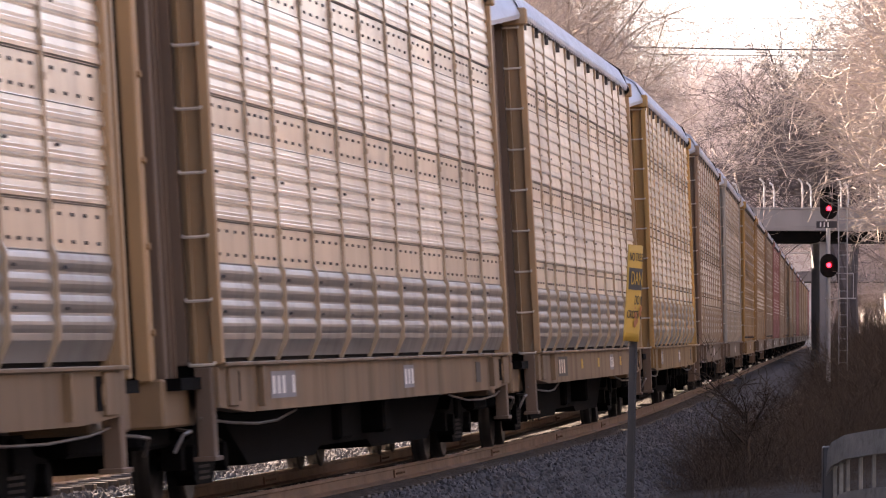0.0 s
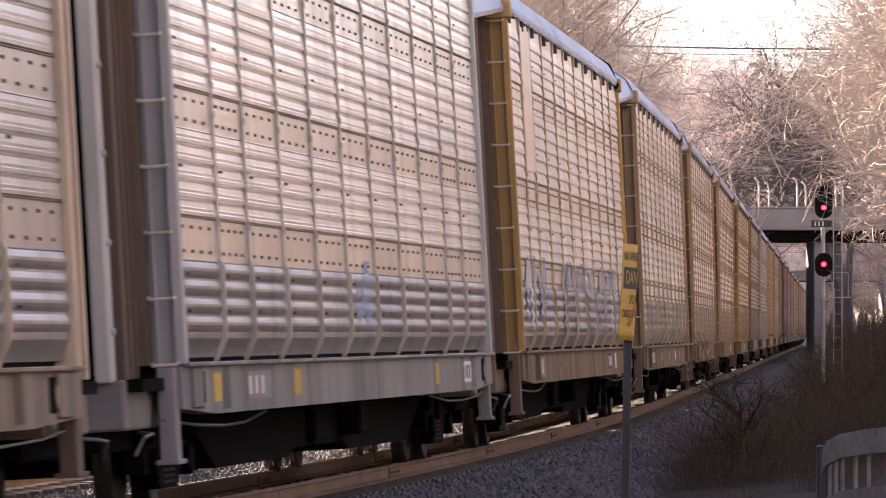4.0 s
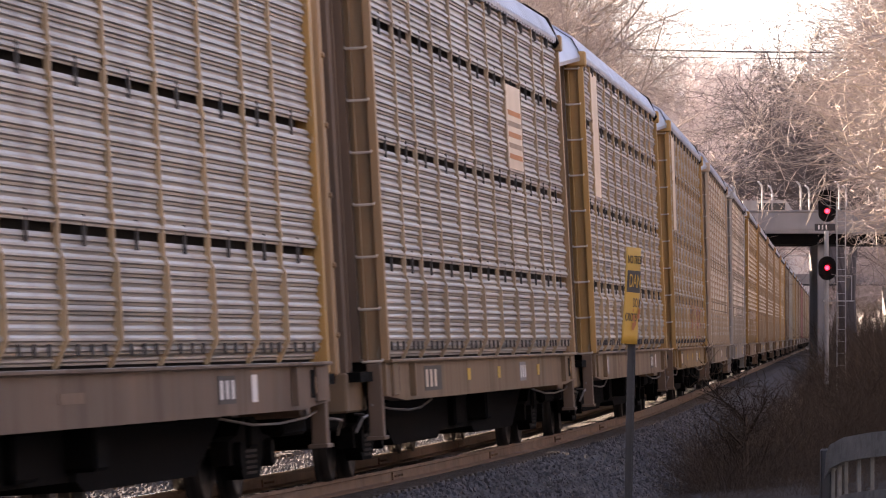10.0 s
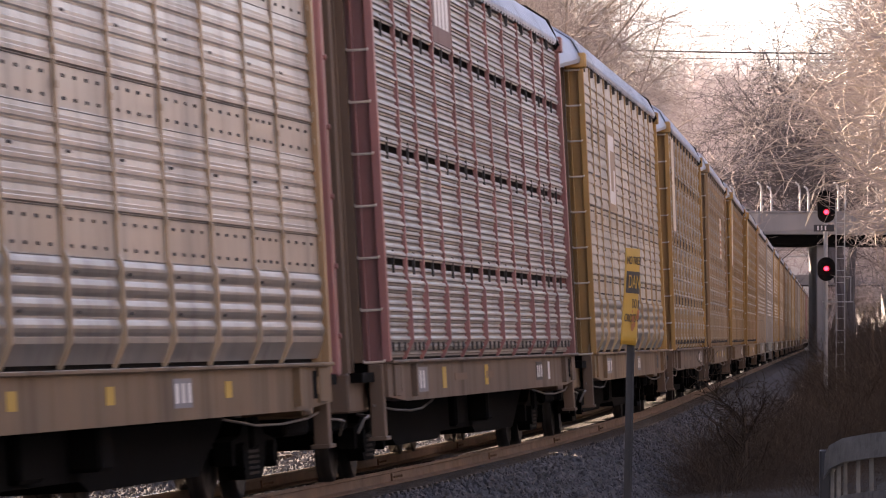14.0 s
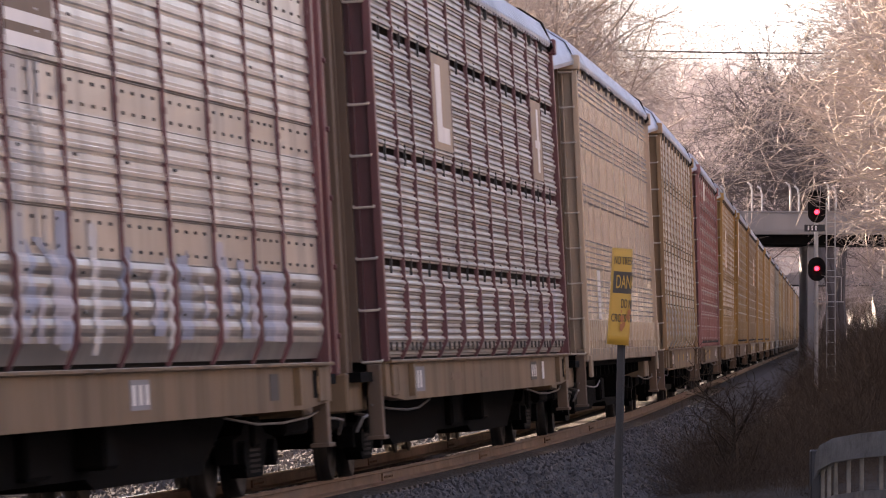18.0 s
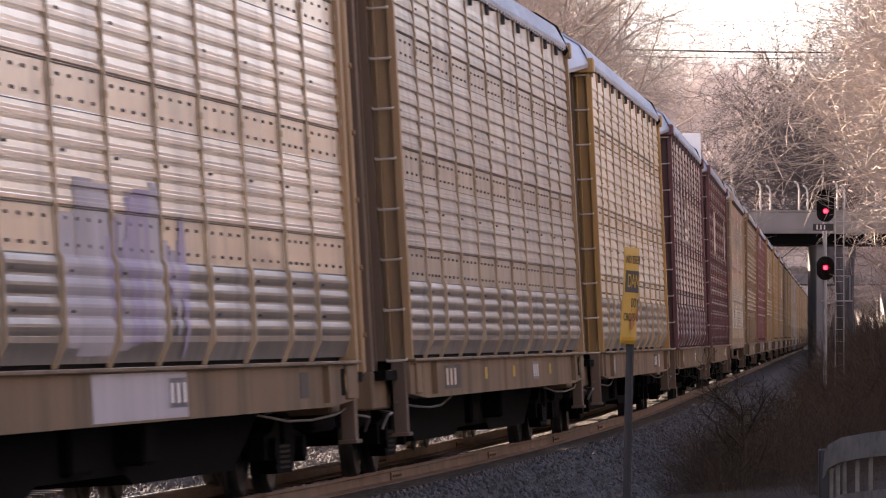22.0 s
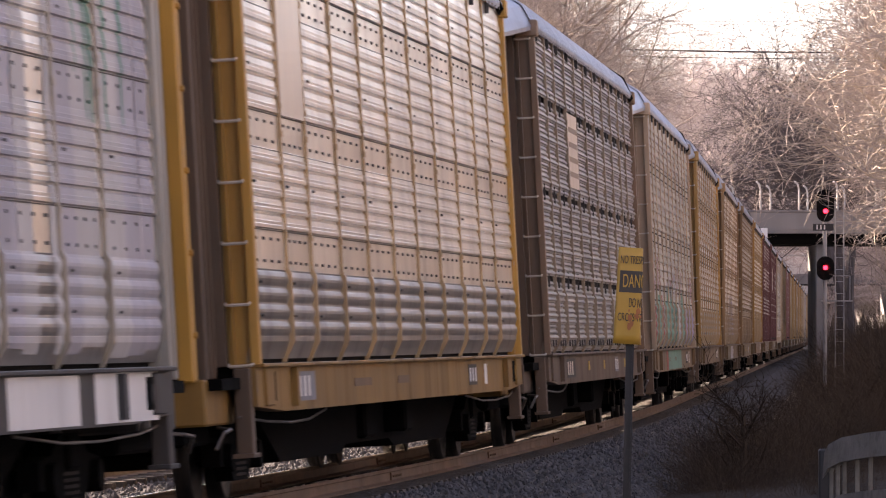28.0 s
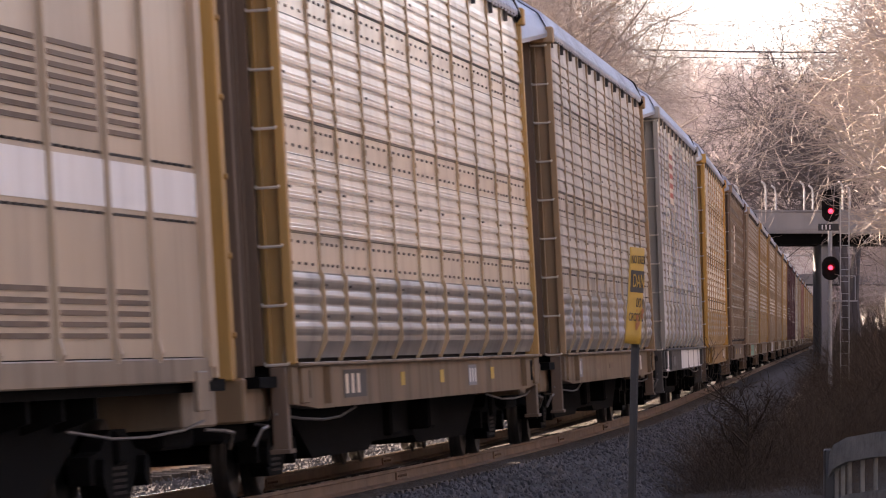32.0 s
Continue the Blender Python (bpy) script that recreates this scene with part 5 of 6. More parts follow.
def warning_sign():
    base = thing("warning_sign", "bent yellow warning sign on a leaning steel post", "sign", pose(SIGN_X, SIGN_Y, 0))
    s = Soup()
    z0, z1 = -1.3, SIGN_Z + 0.60
    lean = 0.022
    for a, b in ((-0.030, -0.018), (0.018, 0.030)):
        s.box(a, b, 0.0, 0.028, z0, z1)
    s.box(-0.018, 0.018, 0.022, 0.028, z0, z1)
    for q in range(24):
        s.box(-0.006, 0.006, 0.018, 0.0225, z0 + 0.5 + q * 0.08, z0 + 0.52 + q * 0.08)
    ob = part("post", s, base, "dark steel channel post", mat=M_LABEL)
    ob.matrix_basis = pose(0, 0, SIGN_Z, 0, math.degrees(lean), 0) @ pose(0, 0, -SIGN_Z)
    plate = new("plate")
    plate.parent = base
    nx, nz = 14, 10
    vs, fs = [], []
    for d in (0.0, 0.003):
        for j in range(nz + 1):
            for i in range(nx + 1):
                x, z = -SW / 2 + SW * i / nx, SH * j / nz
                vs.append(bend(x, z, -d))
    w = nx + 1
    k = w * (nz + 1)
    for j in range(nz):
        for i in range(nx):
            q = j * w + i
            fs.append((q, q + 1, q + w + 1, q + w))
            fs.append((k + q, k + q + w, k + q + w + 1, k + q + 1))
    for i in range(nx):
        fs += [(i, k + i, k + i + 1, i + 1), (nz * w + i, nz * w + i + 1, k + nz * w + i + 1, k + nz * w + i)]
    for j in range(nz):
        fs += [(j * w, (j + 1) * w, k + (j + 1) * w, k + j * w), (j * w + nx, k + j * w + nx, k + (j + 1) * w + nx, (j + 1) * w + nx)]
    me = mesh("plate", vs, fs, M_YELLOW, True)
    me.materials.append(M_ALUBACK)
    for p in me.polygons:
        if min(p.vertices) >= k:
            p.material_index = 1
    plate_mesh = part("sheet", me, plate, "curled yellow sheet metal")
    ink = M_LABEL
    for text, size, z, width, mat in (("NO TRESPASSING", 0.07, 0.635, 0.32, ink), ("DO NOT", 0.08, 0.31, 0.15, ink), ("CROSS TRACKS", 0.07, 0.20, 0.32, ink)):
        tm, _ = words(text, size, mat, plate, None, width)
        for v in tm.vertices:
            v.co.y = v.co.y * 1.25 + z - SH / 2
        part("lettering", bent(tm), plate)
    grid = Soup()
    for i in range(12):
        x0, x1 = -0.16 + 0.32 * i / 12, -0.16 + 0.32 * (i + 1) / 12
        grid.add([(x0, 0.39 - SH / 2, 0), (x1, 0.39 - SH / 2, 0), (x1, 0.555 - SH / 2, 0), (x0, 0.555 - SH / 2, 0)], [(0, 1, 2, 3)])
    part("danger_box", bent(grid.mesh("danger_box", ink), 0.003), plate)
    tm, _ = words("DANGER", 0.12, M_YELLOW, plate, None, 0.27)
    for v in tm.vertices:
        v.co.y = v.co.y * 1.2 + 0.472 - SH / 2
    part("lettering", bent(tm, 0.006), plate)
    smear = Soup()
    rnd = random.Random(5)
    for _ in range(9):
        x, z, r = rnd.uniform(-0.08, 0.04), rnd.uniform(0.06, 0.26), rnd.uniform(0.008, 0.02)
        smear.add([(x + r * rnd.uniform(0.6, 1.2) * math.cos(g), z + r * 1.6 * rnd.uniform(0.6, 1.2) * math.sin(g) - SH / 2, 0.003 + 0.0003 * _) for g in [k * math.pi / 4 for k in range(8)]], [tuple(range(8))])
    part("smear", bent(smear.mesh("smear", M_REDPAINT), 0.006), plate, "red paint smear")
    return plate


SIGN = warning_sign()


# ---------------------------------------------------------------- guard rail by the path
def guard_rail():
    y = 42.0
    k = y / 10508.0
    X = lambda px: (px - 784) * k
    Z = lambda py: 1.53 + (588 - py) * k
    g = thing("guard_rail", "weathered grey guard rail with upright pickets", "railing")
    path = [(X(1468), y, Z(800)), (X(1476), y - 0.05, Z(782)), (X(1495), y - 0.3, Z(768)), (X(1530), y - 0.9, Z(757)), (X(1580), y - 1.8, Z(746)), (X(1660), y - 3.2, Z(735))]
    for name, drop, h in (("top_rail", 0.0, 0.17), ("bottom_rail", 0.40, 0.14)):
        s = Soup()
        sec = [(-0.04, 0.0), (0.04, 0.0), (0.05, -h * 0.3), (0.03, -h * 0.55), (0.05, -h), (-0.05, -h)]
        n = len(sec)
        vs = []
        for p in path:
            vs += [(p[0] + a * 0.6, p[1] + a, p[2] - drop + b) for a, b in sec]
        s.add(vs, [(j * n + i, j * n + (i + 1) % n, (j + 1) * n + (i + 1) % n, (j + 1) * n + i) for j in range(len(path) - 1) for i in range(n)] + [tuple(range(n))])
        part(name, s, g, "pale weathered rail" if drop == 0 else "", mat=M_WOOD)
    pk = Soup().box(-0.014, 0.014, -0.02, 0.02, -0.75, 0.0, 0.004).mesh("picket", M_WOOD)
    for i in range(11):
        f = i / 10 * (len(path) - 1)
        a, b, w = path[int(f)], path[min(int(f) + 1, len(path) - 1)], f - int(f)
        part("picket", pk, g, at=pose(a[0] + (b[0] - a[0]) * w, a[1] + (b[1] - a[1]) * w, a[2] + (b[2] - a[2]) * w - 0.10))
    part("end_post", Soup().box(X(1455), X(1474), y - 0.05, y + 0.08, -1.2, Z(790), 0.01), g, "dark end post", mat=M_LABEL)
    bolts = Soup()
    for i in range(9):
        f = 0.6 + i * 0.5
        a, b, w = path[int(f)], path[min(int(f) + 1, len(path) - 1)], f - int(f)
        if int(f) + 1 < len(path):
            p = [a[q] + (b[q] - a[q]) * w for q in range(3)]
            bolts.bar((p[0], p[1] - 0.02, p[2] - 0.06), (p[0], p[1] - 0.07, p[2] - 0.06), 0.012, n=6)
    part("bolt_row", bolts, g, mat=M_LABEL)


guard_rail()


# ---------------------------------------------------------------- overhead wires
def wire(y, px0, py0, px1, py1, r, sag, mat=M_LABEL):
    k = y / 10508.0
    a = Vector(((px0 - 784) * k, y, 1.53 + (588 - py0) * k))
    b = Vector(((px1 - 784) * k, y, 1.53 + (588 - py1) * k))
    pts = []
    for i in range(13):
        f = i / 12
        p = a.lerp(b, f)
        p.z -= sag * 4 * f * (1 - f)
        pts.append(p)
    ring = [(p.x, p.y + r * math.cos(g), p.z + r * math.sin(g)) for p in pts for g in [2 * math.pi * i / 6 for i in range(6)]]
    skin = [(6 * j + i, 6 * j + (i + 1) % 6, 6 * j + 6 + (i + 1) % 6, 6 * j + 6 + i) for j in range(12) for i in range(6)]
    thing("overhead_wire", "thin dark overhead cable crossing the line", "cable", group="overhead wires", data=mesh("overhead_wire", ring, skin, mat))


def pole(px, depth, top):
    x = (px - 784) * depth / 10508.0
    p = thing("utility_pole", "tall wooden utility pole beside the line", "pole", pose(x, depth, 0), group="utility poles")
    part("shaft", Soup().bar((0, 0, -2.0), (0, 0, top), 0.17, 0.11, n=12), p, mat=M_WOOD)
    part("crossarm", Soup().box(-0.06, 0.06, -1.1, 1.1, top - 0.9, top - 0.76, 0.01), p, mat=M_WOOD)


for px, depth, top in ((300, 300, 17.8), (2300, 300, 17.2), (300, 420, 25.5), (2300, 420, 25.3)):
    pole(px, depth, top)
wire(300, 300, 40, 2300, 70, 0.045, 0.9)
wire(300, 300, 55, 2300, 78, 0.02, 0.9)
wire(420, 300, 5, 2300, 10, 0.04, 1.0, M_WHITE)
wire(420, 300, 10, 2300, 18, 0.03, 1.0, M_WHITE)


# ---------------------------------------------------------------- bare winter trees
def limb_mesh(name, segs, mat):
    vs, fs = [], []
    for a, b, ra, rb in segs:
        n = 3 if ra < 0.03 else 6
        d = (b - a).normalized()
        u = d.orthogonal().normalized()
        w = d.cross(u)
        k = len(vs)
        for c, q in ((a, ra), (b, rb)):
            for i in range(n):
                g = 2 * math.pi * i / n
                vs.append(tuple(c + u * (q * math.cos(g)) + w * (q * math.sin(g))))
        fs += [(k + i, k + (i + 1) % n, k + n + (i + 1) % n, k + n + i) for i in range(n)]
    return mesh(name, vs, fs, mat)


def grow(seed, height, spread=1.0, droop=0.0, thick=0.018, kids=(2, 2, 2, 2), first=1, least=0.005):
    """Segments of a bare tree: (from, to, radius, radius)."""
    rnd = random.Random(seed)
    segs = []
    last = len(kids)

    def limb(p, d, length, r, level):
        n = (5, 4, 3, 3, 2)[level]
        q = p.copy()
        wob = 0.20 + 0.10 * level
        for i in range(n):
            d = (d + Vector((rnd.uniform(-wob, wob), rnd.uniform(-wob, wob), rnd.uniform(-wob, wob) + (0.08 if level < 3 else -droop)))).normalized()
            e = q + d * (length / n)
            r2 = r * 0.86
            segs.append((q.copy(), e.copy(), r, r2))
            if level < last and (i >= first or level > 0):
                for _ in range(kids[level]):
                    side = Vector((rnd.uniform(-1, 1), rnd.uniform(-1, 1), rnd.uniform(-0.4, 0.5))).normalized()
                    dd = (d * 0.8 + side * 0.8 * spread).normalized()
                    limb(q + (e - q) * rnd.uniform(0.1, 1), dd, length * rnd.uniform(0.40, 0.70), max(r2 * rnd.uniform(0.34, 0.56), least), level + 1)
            q, r = e, r2

    limb(Vector((0, 0, -0.3)), Vector((rnd.uniform(-0.08, 0.08), rnd.uniform(-0.08, 0.08), 1)).normalized(), height * 0.62, height * thick, 0)
    return segs


def make_tree(name, label, seed, height, bark, twig, cut=0.035, **kw):
    segs = grow(seed, height, **kw)
    root = thing(name, label, "tree", group="bare winter trees")
    part("trunk", limb_mesh("trunk", [s for s in segs if s[2] >= cut], bark), root)
    part("crown", limb_mesh("crown", [s for s in segs if s[2] < cut], twig), root, "fine bare twigs")
    return root


def plant(tree, x, y, turn, size):
    z = float(ground_z(x, y)[0])
    c = copy_thing(tree, pose(x, y, z, 0, 0, turn) @ Matrix.Scale(size, 4))
    c.matrix_basis = pose(x, y, z, 0, 0, turn) @ Matrix.Scale(size, 4)
    return c


def spot(px, depth):
    """The place at that depth under the picture's column px."""
    return Vector(((px - 784) * depth / 10508.0, depth, 0))


def woods():
    rnd = random.Random(12)
    greys = [make_tree("bare_tree", "tall bare grey-brown tree in the winter woods", 100 + k, 17.0, M_BARK, M_TWIG, spread=1.05, thick=0.014, kids=(3, 3, 2, 2)) for k in range(4)]
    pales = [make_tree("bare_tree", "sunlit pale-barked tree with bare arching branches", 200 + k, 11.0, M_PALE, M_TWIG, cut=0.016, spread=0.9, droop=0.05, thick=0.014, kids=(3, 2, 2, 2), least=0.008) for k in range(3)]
    # left of the line, behind the train
    s = 205.0
    while s < 620:
        for row in range(2):
            p = beside(s + rnd.uniform(-6, 6), -rnd.uniform(7.5, 10.0) - row * 4.5 - (4.5 if s > 255 else 0))
            plant(rnd.choice(greys), p.x, p.y, rnd.uniform(0, 360), rnd.uniform(1.0, 1.45) * (1.12 if s < 430 else 0.95))
        s += 14 + s * 0.02
    # right of the line: pale ones in front, grey woods behind
    for depth, px, k, size in ((104, 1940, 0, 0.95), (128, 1960, 1, 1.0), (152, 1850, 2, 1.05), (182, 1810, 0, 1.1), (212, 1775, 1, 1.1), (245, 1745, 2, 1.1), (285, 1730, 0, 1.1)):
        p = spot(px, depth)
        plant(pales[k], p.x, p.y, rnd.uniform(0, 360), size)
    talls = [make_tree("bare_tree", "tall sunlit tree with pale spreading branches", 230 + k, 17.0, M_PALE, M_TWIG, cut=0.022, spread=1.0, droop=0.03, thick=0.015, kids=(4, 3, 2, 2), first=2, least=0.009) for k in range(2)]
    for px, depth, k, turn, size in ((1860, 150, 0, 10, 0.95), (1830, 175, 1, 80, 1.0), (1860, 200, 0, 160, 1.05), (1780, 226, 1, 220, 1.1), (1770, 252, 0, 300, 1.1), (1775, 275, 1, 20, 1.15), (1780, 300, 0, 70, 1.2), (1760, 335, 1, 130, 1.2)):
        p = spot(px, depth)
        plant(talls[k], p.x, p.y, turn, size)
    for k, t in enumerate(talls):
        p = spot(1760 + 40 * k, 330)
        t.matrix_basis = pose(p.x, p.y, float(ground_z(p.x, p.y)[0]))
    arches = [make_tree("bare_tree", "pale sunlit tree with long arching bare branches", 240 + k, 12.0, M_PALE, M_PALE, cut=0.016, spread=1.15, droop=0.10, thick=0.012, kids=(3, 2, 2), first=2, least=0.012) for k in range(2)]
    for px, depth, k, turn, size in ((1870, 112, 0, 15, 0.9), (1850, 128, 1, 100, 1.0), (1815, 146, 0, 200, 1.1), (1790, 168, 1, 290, 1.2), (1765, 190, 0, 330, 1.3), (1755, 214, 1, 50, 1.4), (1750, 235, 0, 120, 1.5)):
        p = spot(px, depth)
        plant(arches[k], p.x, p.y, turn, size)
    for k, t in enumerate(arches):
        p = spot(1760 + 50 * k, 250)
        t.matrix_basis = pose(p.x, p.y, float(ground_z(p.x, p.y)[0]))
    for k in range(11):                                   # unseen trees on the sunny side, opposite the path, added to dim the sun
        p = beside(36 + k * 5.5, -rnd.uniform(14, 19))
        plant(rnd.choice(greys), p.x, p.y, rnd.uniform(0, 360), rnd.uniform(0.8, 1.0))
    # woods along the right, mostly unseen, added for the screens to reflect
    s = -80.0
    while s < 420:
        for row in range(2 if s < 125 else 1):
            p = beside(s + rnd.uniform(-5, 5), rnd.uniform(12, 15) + 7 * row + (max(0, 75 - s) * 0.16 if s < 75 else 0) + (4.5 if 40 < s < 130 else 0))
            plant(rnd.choice(greys + pales if s > 125 else greys), p.x, p.y, rnd.uniform(0, 360), rnd.uniform(0.7, 1.0))
        s += 13 if s < 125 or s > 250 else 26
    # sunlit pale trees in rows on the near bank, unseen, added to brighten reflections
    for k in range(40):
        p = beside(30 + k * 4.6, rnd.uniform(15.5, 19) + 5 * (k % 2) + max(0, 60 - k * 4.6) * 0.05)
        plant(rnd.choice(pales), p.x, p.y, rnd.uniform(0, 360), rnd.uniform(0.8, 1.15))
    # broad trees, painted dark as if backlit, whose limbs reach over the line at the bridge
    darks = [make_tree("bare_tree", "spreading bare tree with limbs over the line, darkened as backlit", 260 + k, 17.0, M_GLOOM, M_GLOOM, spread=1.7, droop=0.0, thick=0.020, cut=0.05, kids=(5, 3, 2, 1), first=3, least=0.012) for k in range(2)]
    for px, depth, k, turn, size, lean in ((1508, 366, 0, 40, 1.3, 5), (1512, 378, 1, 200, 1.25, 6), (1510, 388, 0, 120, 1.5, 4), (1525, 384, 1, 290, 1.5, 6)):
        p = spot(px, depth)
        t = plant(darks[k], p.x, p.y, turn, size)
        t.matrix_basis = Matrix.Translation((p.x, p.y, t.matrix_basis.translation.z)) @ Matrix.Rotation(radians(-lean), 4, "Y") @ Matrix.Rotation(radians(turn), 4, "Z") @ Matrix.Scale(size, 4)
    hazes = [make_tree("bare_tree", "tall bare tree in the far winter woods, paled for haze", 280 + k, 20.0, M_HAZE, M_HAZE, spread=1.0, thick=0.013, kids=(3, 3, 2, 2), least=0.016) for k in range(3)]
    for k in range(46):                                   # far woods on both sides of the gap in the trees
        depth = rnd.uniform(440, 690)
        px = rnd.choice((rnd.uniform(1110, 1235), rnd.uniform(1620, 1700)))
        p = spot(px, depth)
        if abs(side_of(np.array([p.x]), np.array([p.y]))[0][0] + 2.5) > 6.5:
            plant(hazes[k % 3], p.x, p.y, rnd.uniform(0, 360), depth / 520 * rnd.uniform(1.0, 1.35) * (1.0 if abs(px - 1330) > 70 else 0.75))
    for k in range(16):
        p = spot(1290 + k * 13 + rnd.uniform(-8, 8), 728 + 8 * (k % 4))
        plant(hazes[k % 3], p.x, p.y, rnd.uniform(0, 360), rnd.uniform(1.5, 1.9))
    for k, t in enumerate(hazes):
        p = spot(1210 + 130 * k, 705)
        t.matrix_basis = pose(p.x, p.y, float(ground_z(p.x, p.y)[0])) @ Matrix.Scale(1.5, 4)
    for k in range(22):                                   # tall woods that close the far end of the line
        p = spot(1250 + k * 12 + rnd.uniform(-8, 8), 722 + 9 * (k % 4))
        plant(rnd.choice(greys), p.x, p.y, rnd.uniform(0, 360), rnd.uniform(1.5, 2.0))
    for k in range(14):
        depth = rnd.uniform(400, 600)
        p = spot(rnd.choice((rnd.uniform(1120, 1215), rnd.uniform(1650, 1740))), depth)
        plant(rnd.choice(greys), p.x, p.y, rnd.uniform(0, 360), depth / 400 * rnd.uniform(0.95, 1.1))
    for k, t in enumerate(darks):
        p = spot(1700 + 60 * k, 420 + 30 * k)
        t.matrix_basis = pose(p.x, p.y, float(ground_z(p.x, p.y)[0]))
    # beyond the bridges, leaning over the line
    for k in range(24):
        p = beside(405 + k * 9.5, (-1 if k % 2 else 1) * rnd.uniform(25.0, 31.0) + (-1.5 if k % 2 else 0))
        plant(rnd.choice(greys), p.x, p.y, rnd.uniform(0, 360), rnd.uniform(0.95, 1.25))
    for k in range(44):
        p = beside(722 + k * 6, (-1 if k % 2 else 1) * rnd.uniform(4.5, 16) + (-1.0 if k % 2 else 0))
        plant(rnd.choice(greys), p.x, p.y, rnd.uniform(0, 360), rnd.uniform(1.2, 1.6))
    for k, t in enumerate(greys + pales):
        p = beside(730 + 12 * k, 14.0 if k % 2 else -14.0)
        t.matrix_basis = pose(p.x, p.y, float(ground_z(p.x, p.y)[0]))


woods()


# ---------------------------------------------------------------- brush
def brush_clump(seed, n, height, mat, label):
    rnd = random.Random(seed)
    segs = []
    for _ in range(n):
        g, r0 = rnd.uniform(0, 2 * math.pi), rnd.uniform(0, 0.8)
        q = Vector((r0 * math.cos(g), r0 * math.sin(g), -0.15))
        d = Vector((math.cos(g) * rnd.uniform(0, 1.2), math.sin(g) * rnd.uniform(0, 1.2), 1)).normalized()
        ln, r = height * rnd.uniform(0.4, 1.0), rnd.uniform(0.004, 0.011)
        for i in range(5):
            d = (d + Vector((rnd.uniform(-0.55, 0.55), rnd.uniform(-0.55, 0.55), rnd.uniform(-0.35, 0.15)))).normalized()
            e = q + d * ln / 5
            segs.append((q, e, r, r * 0.8))
            if i > 0 and rnd.random() < 0.8:
                dd = (d + Vector((rnd.uniform(-1, 1), rnd.uniform(-1, 1), rnd.uniform(-0.2, 0.6)))).normalized()
                segs.append((e, e + dd * ln * 0.16, r * 0.6, r * 0.4))
                segs.append((e + dd * ln * 0.16, e + (dd + Vector((0, 0, 0.3))).normalized() * ln * 0.30, r * 0.4, r * 0.3))
            q, r = e, r * 0.8
    root = thing("shrub", label, "shrub", group="brush along the line")
    part("stem_tangle", limb_mesh("stems", segs, mat), root)
    return root


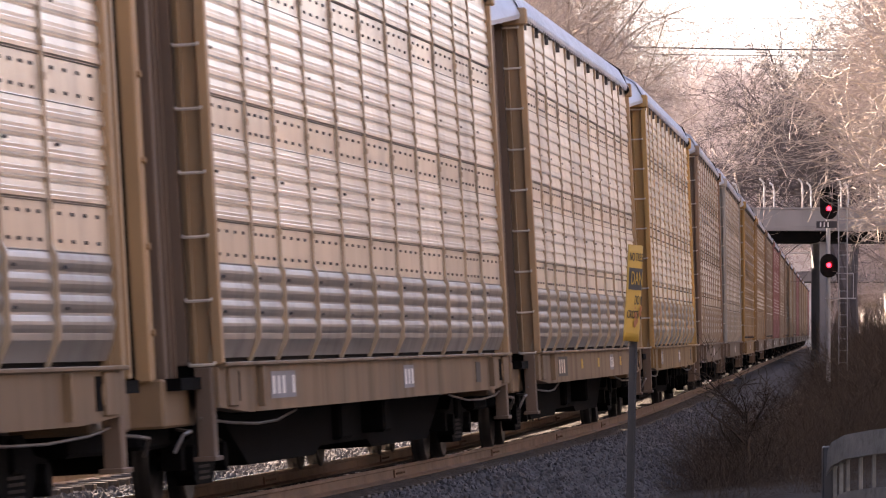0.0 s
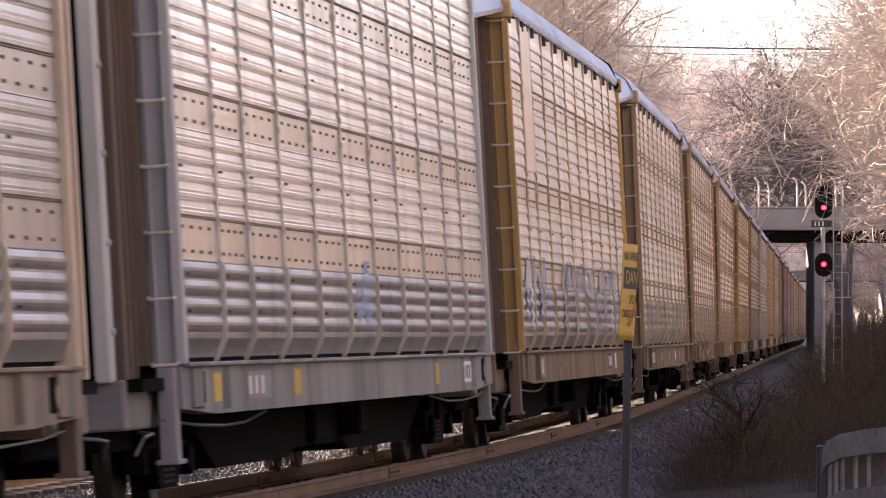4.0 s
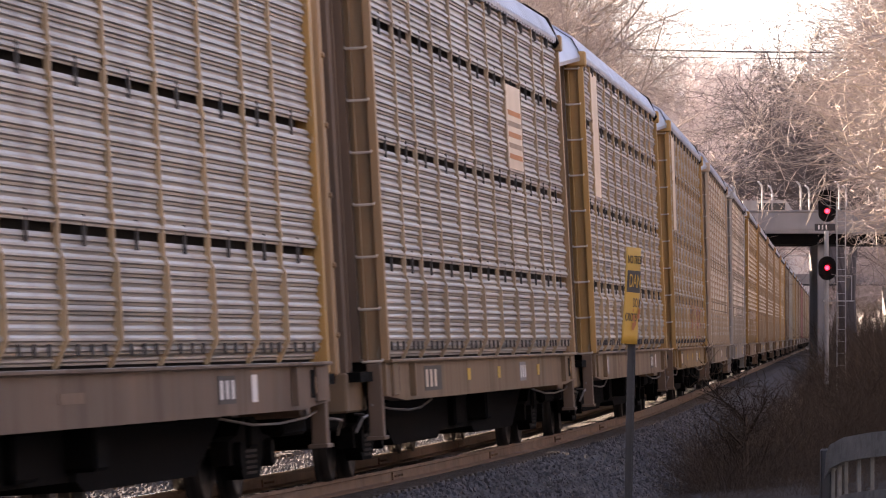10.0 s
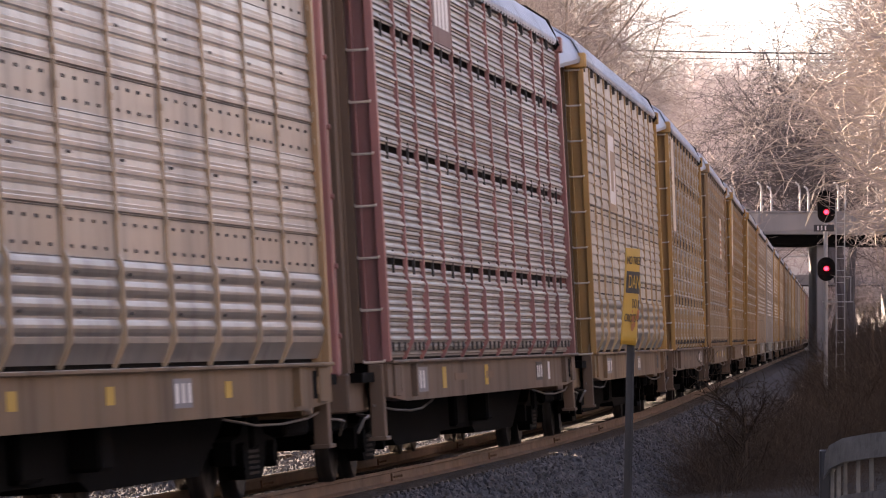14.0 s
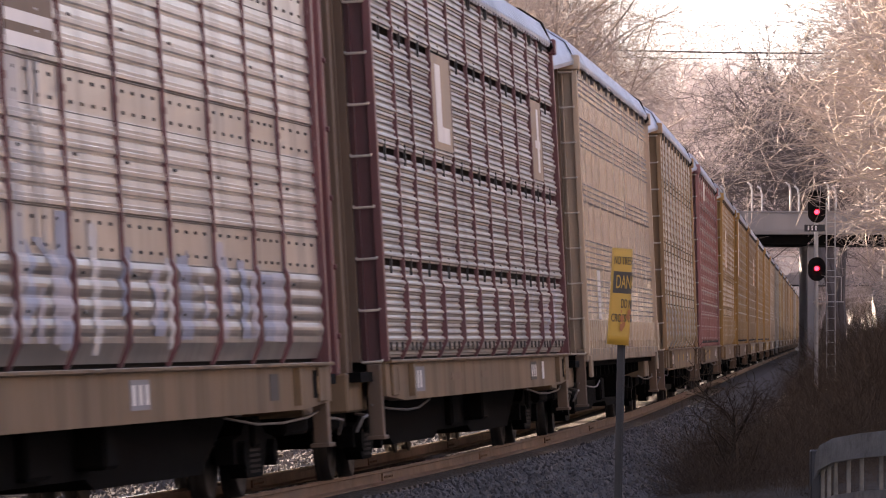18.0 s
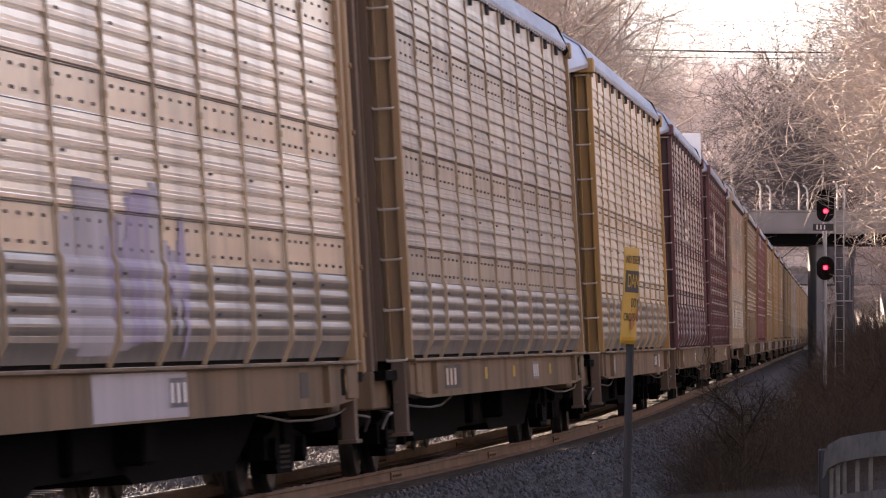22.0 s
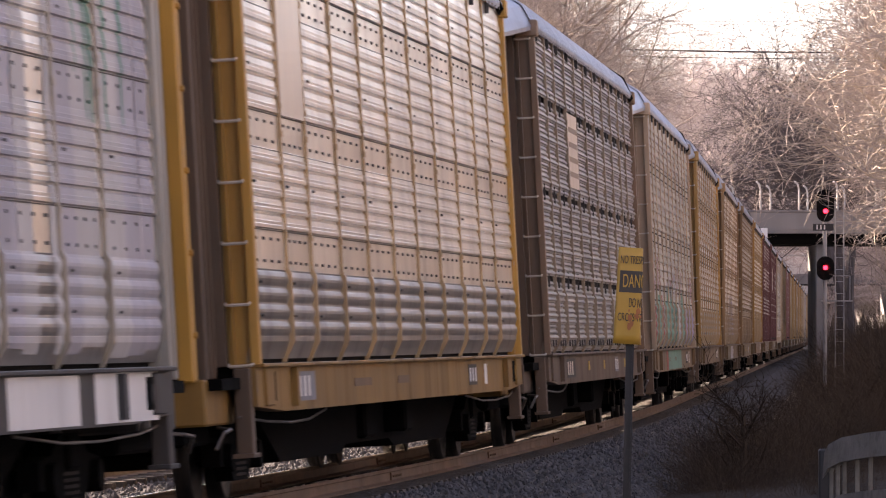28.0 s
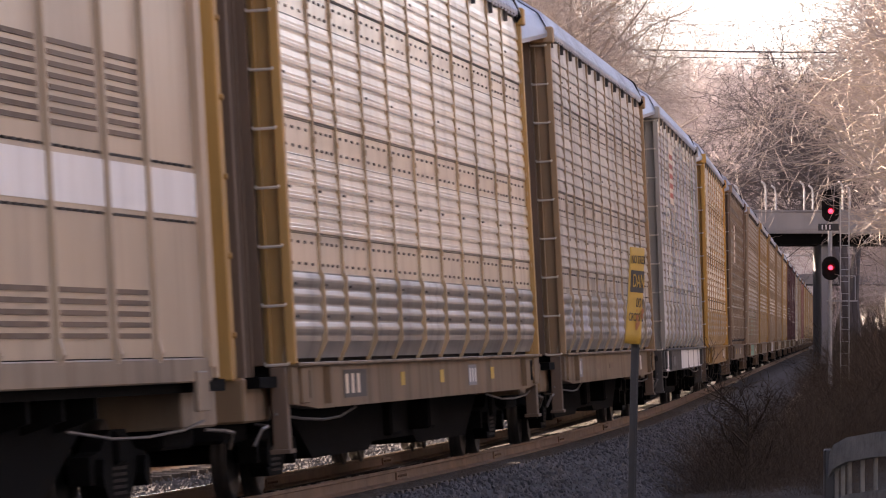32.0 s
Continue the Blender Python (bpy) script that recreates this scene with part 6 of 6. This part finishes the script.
def brush():
    rnd = random.Random(4)
    kinds = [brush_clump(300 + k, 150, 2.2, M_BRUSH, "tangled dead brown shrub beside the ballast") for k in range(3)]
    kinds.append(brush_clump(310, 110, 2.6, M_PALE, "pale sunlit dry shrub beside the line"))
    for k in range(50):
        s = rnd.uniform(98, 250)
        u = rnd.uniform(2.9, 4.2) + rnd.random() ** 2 * 6 + max(0, 110 - s) * 0.03
        p = beside(s, u)
        plant(kinds[3] if rnd.random() < 0.12 else rnd.choice(kinds[:3]), p.x, p.y, rnd.uniform(0, 360), rnd.uniform(0.55, 1.15) * (0.6 if s < 110 else 0.42 if u < 5.5 else 0.7))
    for px, depth, size in ((1290, 92, 0.3), (1345, 94, 0.5), (1400, 92, 0.7), (1440, 98, 0.8), (1480, 102, 1.0), (1530, 106, 1.1), (1370, 86, 0.4)):
        p = spot(px, depth)
        plant(rnd.choice(kinds[:3]), p.x, p.y, rnd.uniform(0, 360), size)
    for k in range(42):
        s = 150 + k * 4.7
        p = beside(s, rnd.uniform(2.7, 3.9))
        plant(rnd.choice(kinds[:3]), p.x, p.y, rnd.uniform(0, 360), rnd.uniform(0.5, 0.75))
    for k in range(34):
        p = beside(rnd.uniform(86, 125), rnd.uniform(2.5, 5.0))
        plant(rnd.choice(kinds[:3]), p.x, p.y, rnd.uniform(0, 360), rnd.uniform(0.3, 0.75))
    for k in range(20):                                   # dark tangle at the foot of the bank
        depth = rnd.uniform(91, 125)
        p = spot(rnd.uniform(1350, 1640) + (depth - 91) * 1.2, depth)
        plant(rnd.choice(kinds[:3]), p.x, p.y, rnd.uniform(0, 360), rnd.uniform(0.5, 0.9))
    for k in range(26):                                   # unseen thicket on the bank close by, added to darken low reflections
        s = -12 + k * 5.2
        p = beside(s, (9.8 if s > 70 else 15.6 - max(0, s - 8) * 0.094) + rnd.uniform(0, 5))
        plant(rnd.choice(kinds[:3]), p.x, p.y, rnd.uniform(0, 360), rnd.uniform(1.7, 2.3))
    for k in range(14):
        p = beside(68 + k * 1.8, -rnd.uniform(6.3, 7.6))
        plant(rnd.choice(kinds[:3]), p.x, p.y, rnd.uniform(0, 360), rnd.uniform(0.28, 0.42))
    for k in range(12):                                   # low brush on the far side of the line
        p = beside(58 + k * 3.3, -rnd.uniform(8.6, 11.0))
        plant(rnd.choice(kinds[:3]), p.x, p.y, rnd.uniform(0, 360), rnd.uniform(0.6, 0.9))
    for k in range(22):                                   # unseen brush back from the line, added for the same dark reflections
        p = beside(95 + k * 4.0, rnd.uniform(8, 12) + 5 * (k % 3))
        plant(rnd.choice(kinds[:3]), p.x, p.y, rnd.uniform(0, 360), rnd.uniform(1.1, 1.6))
    for k in range(46):                                   # thicket in the woods on the right
        depth = rnd.uniform(140, 335)
        p = spot(rnd.uniform(1492 + 9000 / depth, 1530 + 30000 / depth), depth)
        plant(rnd.choice(kinds[:3]), p.x, p.y, rnd.uniform(0, 360), rnd.uniform(1.2, 1.7))
    for k in range(32):                                   # low growth round the dead bush
        p = beside(rnd.uniform(76, 100), rnd.uniform(2.5, 6.5))
        plant(rnd.choice(kinds[:3]), p.x, p.y, rnd.uniform(0, 360), rnd.uniform(0.22, 0.5))
    for k in range(16):
        p = beside(rnd.uniform(92, 112), rnd.uniform(2.4, 3.3))
        plant(rnd.choice(kinds[:3]), p.x, p.y, rnd.uniform(0, 360), rnd.uniform(0.5, 0.8))
    for k in range(26):                                   # thicket that closes the woods beside the bridge
        depth = rnd.uniform(330, 430)
        p = spot(rnd.uniform(1510, 1680), depth)
        plant(rnd.choice(kinds[:3]), p.x, p.y, rnd.uniform(0, 360), rnd.uniform(1.7, 2.4))
    snag = make_tree("dead_bush", "dark gnarled leafless bush at the foot of the ballast", 77, 2.6, M_BRUSH, M_BRUSH, cut=0.02, spread=1.5, droop=-0.02, thick=0.03, kids=(3, 2, 2))
    p = spot(1328, 90)
    snag.matrix_basis = pose(p.x, p.y, float(ground_z(p.x, p.y)[0]))
    for k, t in enumerate(kinds):
        p = beside(262 + 9 * k, 5.0)
        t.matrix_basis = pose(p.x, p.y, float(ground_z(p.x, p.y)[0]))


brush()


# ---------------------------------------------------------------- sleepers and loose ballast stones, last
def ties():
    floor = bpy.data.objects["ballast_bed"]
    me = Soup().box(-2.05, 0.55, -0.115, 0.115, -0.40, -0.175, 0.008).mesh("tie", M_TIE)
    for k in range(280):
        part("tie", me, floor, at=on_track(40.0 + k * 0.56))
        if k < 60:
            part("tie", me, floor, at=on_track(40.0 + k * 0.56 * 1.5, -4.26) @ pose(0, 0, 0.15, 0, 2.6, 0))


def stones():
    rnd = random.Random(9)
    vs, fs = [], []
    base = [Vector((math.cos(a) * math.cos(b), math.sin(a) * math.cos(b), math.sin(b))) for a, b in ((0, 0.1), (1.25, -0.2), (2.5, 0.15), (3.8, -0.1), (5.0, 0.2))] + [Vector((0.1, 0, 0.9)), Vector((0, 0.1, -0.8))]
    tri = [(i, (i + 1) % 5, 5) for i in range(5)] + [((i + 1) % 5, i, 6) for i in range(5)]

    def put(s, u, z, r):
        m = on_track(s, u) @ Matrix.Translation((0, 0, z)) @ Euler((rnd.uniform(0, 6), rnd.uniform(0, 6), rnd.uniform(0, 6))).to_matrix().to_4x4()
        k = len(vs)
        vs.extend(tuple(m @ (Vector((p.x * r * rnd.uniform(0.8, 1.3), p.y * r * rnd.uniform(0.6, 1.2), p.z * r * rnd.uniform(0.5, 1.0))))) for p in base)
        fs.extend((a + k, b + k, c + k) for a, b, c in tri)

    for _ in range(17000):
        s = 56 + 90 * rnd.random() ** 1.3
        u = rnd.uniform(0.12, 2.6)
        put(s, u, bed_z(min(u, 2.05)) + rnd.uniform(-0.01, 0.03), rnd.uniform(0.022, 0.05))
    for _ in range(15000):
        s, u = 50 + 75 * rnd.random() ** 1.2, -(rnd.uniform(1.65, 4.2) if rnd.random() < 0.75 else rnd.uniform(0.1, 8.0))
        put(s, u, bed_z(u) + rnd.uniform(-0.01, 0.02), rnd.uniform(0.02, 0.04))
    thing("ballast_stones", "loose grey crushed stones on the ballast shoulder", "gravel", kind="stuff", data=mesh("ballast_stones", vs, fs, M_STONE))


ties()
stones()


# ---------------------------------------------------------------- what moves
def motions():
    for n, car in TRAIN.items():
        walk(car, [(t, on_track(START + n * LENGTH + run(t), -GAUGE / 2)) for t in range(0, 33)])
    for v, z, y, t0, x0, speed in ROAD_CARS:
        turn = 0 if speed > 0 else 180
        far = lambda t: min(100.0, max(-36.0, x0 + speed * (t - t0))) if y > 500 else min(58.0, max(-12.0, x0 + speed * (t - t0)))
        walk(v, [(t, pose(far(t), y, z, 0, 0, turn)) for t in range(0, 33)])
    swing = [(0, 52), (0.6, 45), (1.0, 36), (1.5, 52), (2.0, 52), (2.5, 52), (3.0, 52), (4.0, 52), (4.5, 50), (6.5, 52), (7.0, 52), (8.0, 52), (9.0, 50), (10.0, 52), (11.0, 52),
             (12.0, 52), (13.0, 52), (14.0, 52), (15.0, 30), (15.5, 30), (17.5, 30), (18.0, 36), (18.4, 10), (18.5, -70), (18.6, -60), (18.7, 15), (18.9, 50), (19.0, 52), (19.3, 40), (20.0, 52), (21.0, 52), (22.0, 52), (23.0, 52), (24.0, 52),
             (24.5, 50), (26.5, 52), (27.0, 52), (28.0, 22), (29.0, 44), (30.0, 52), (31.0, 52), (32.0, 52)]
    walk(SIGN, [(t, pose(0.045, -0.03, SIGN_Z, 0, 3.0, a)) for t, a in swing])


motions()
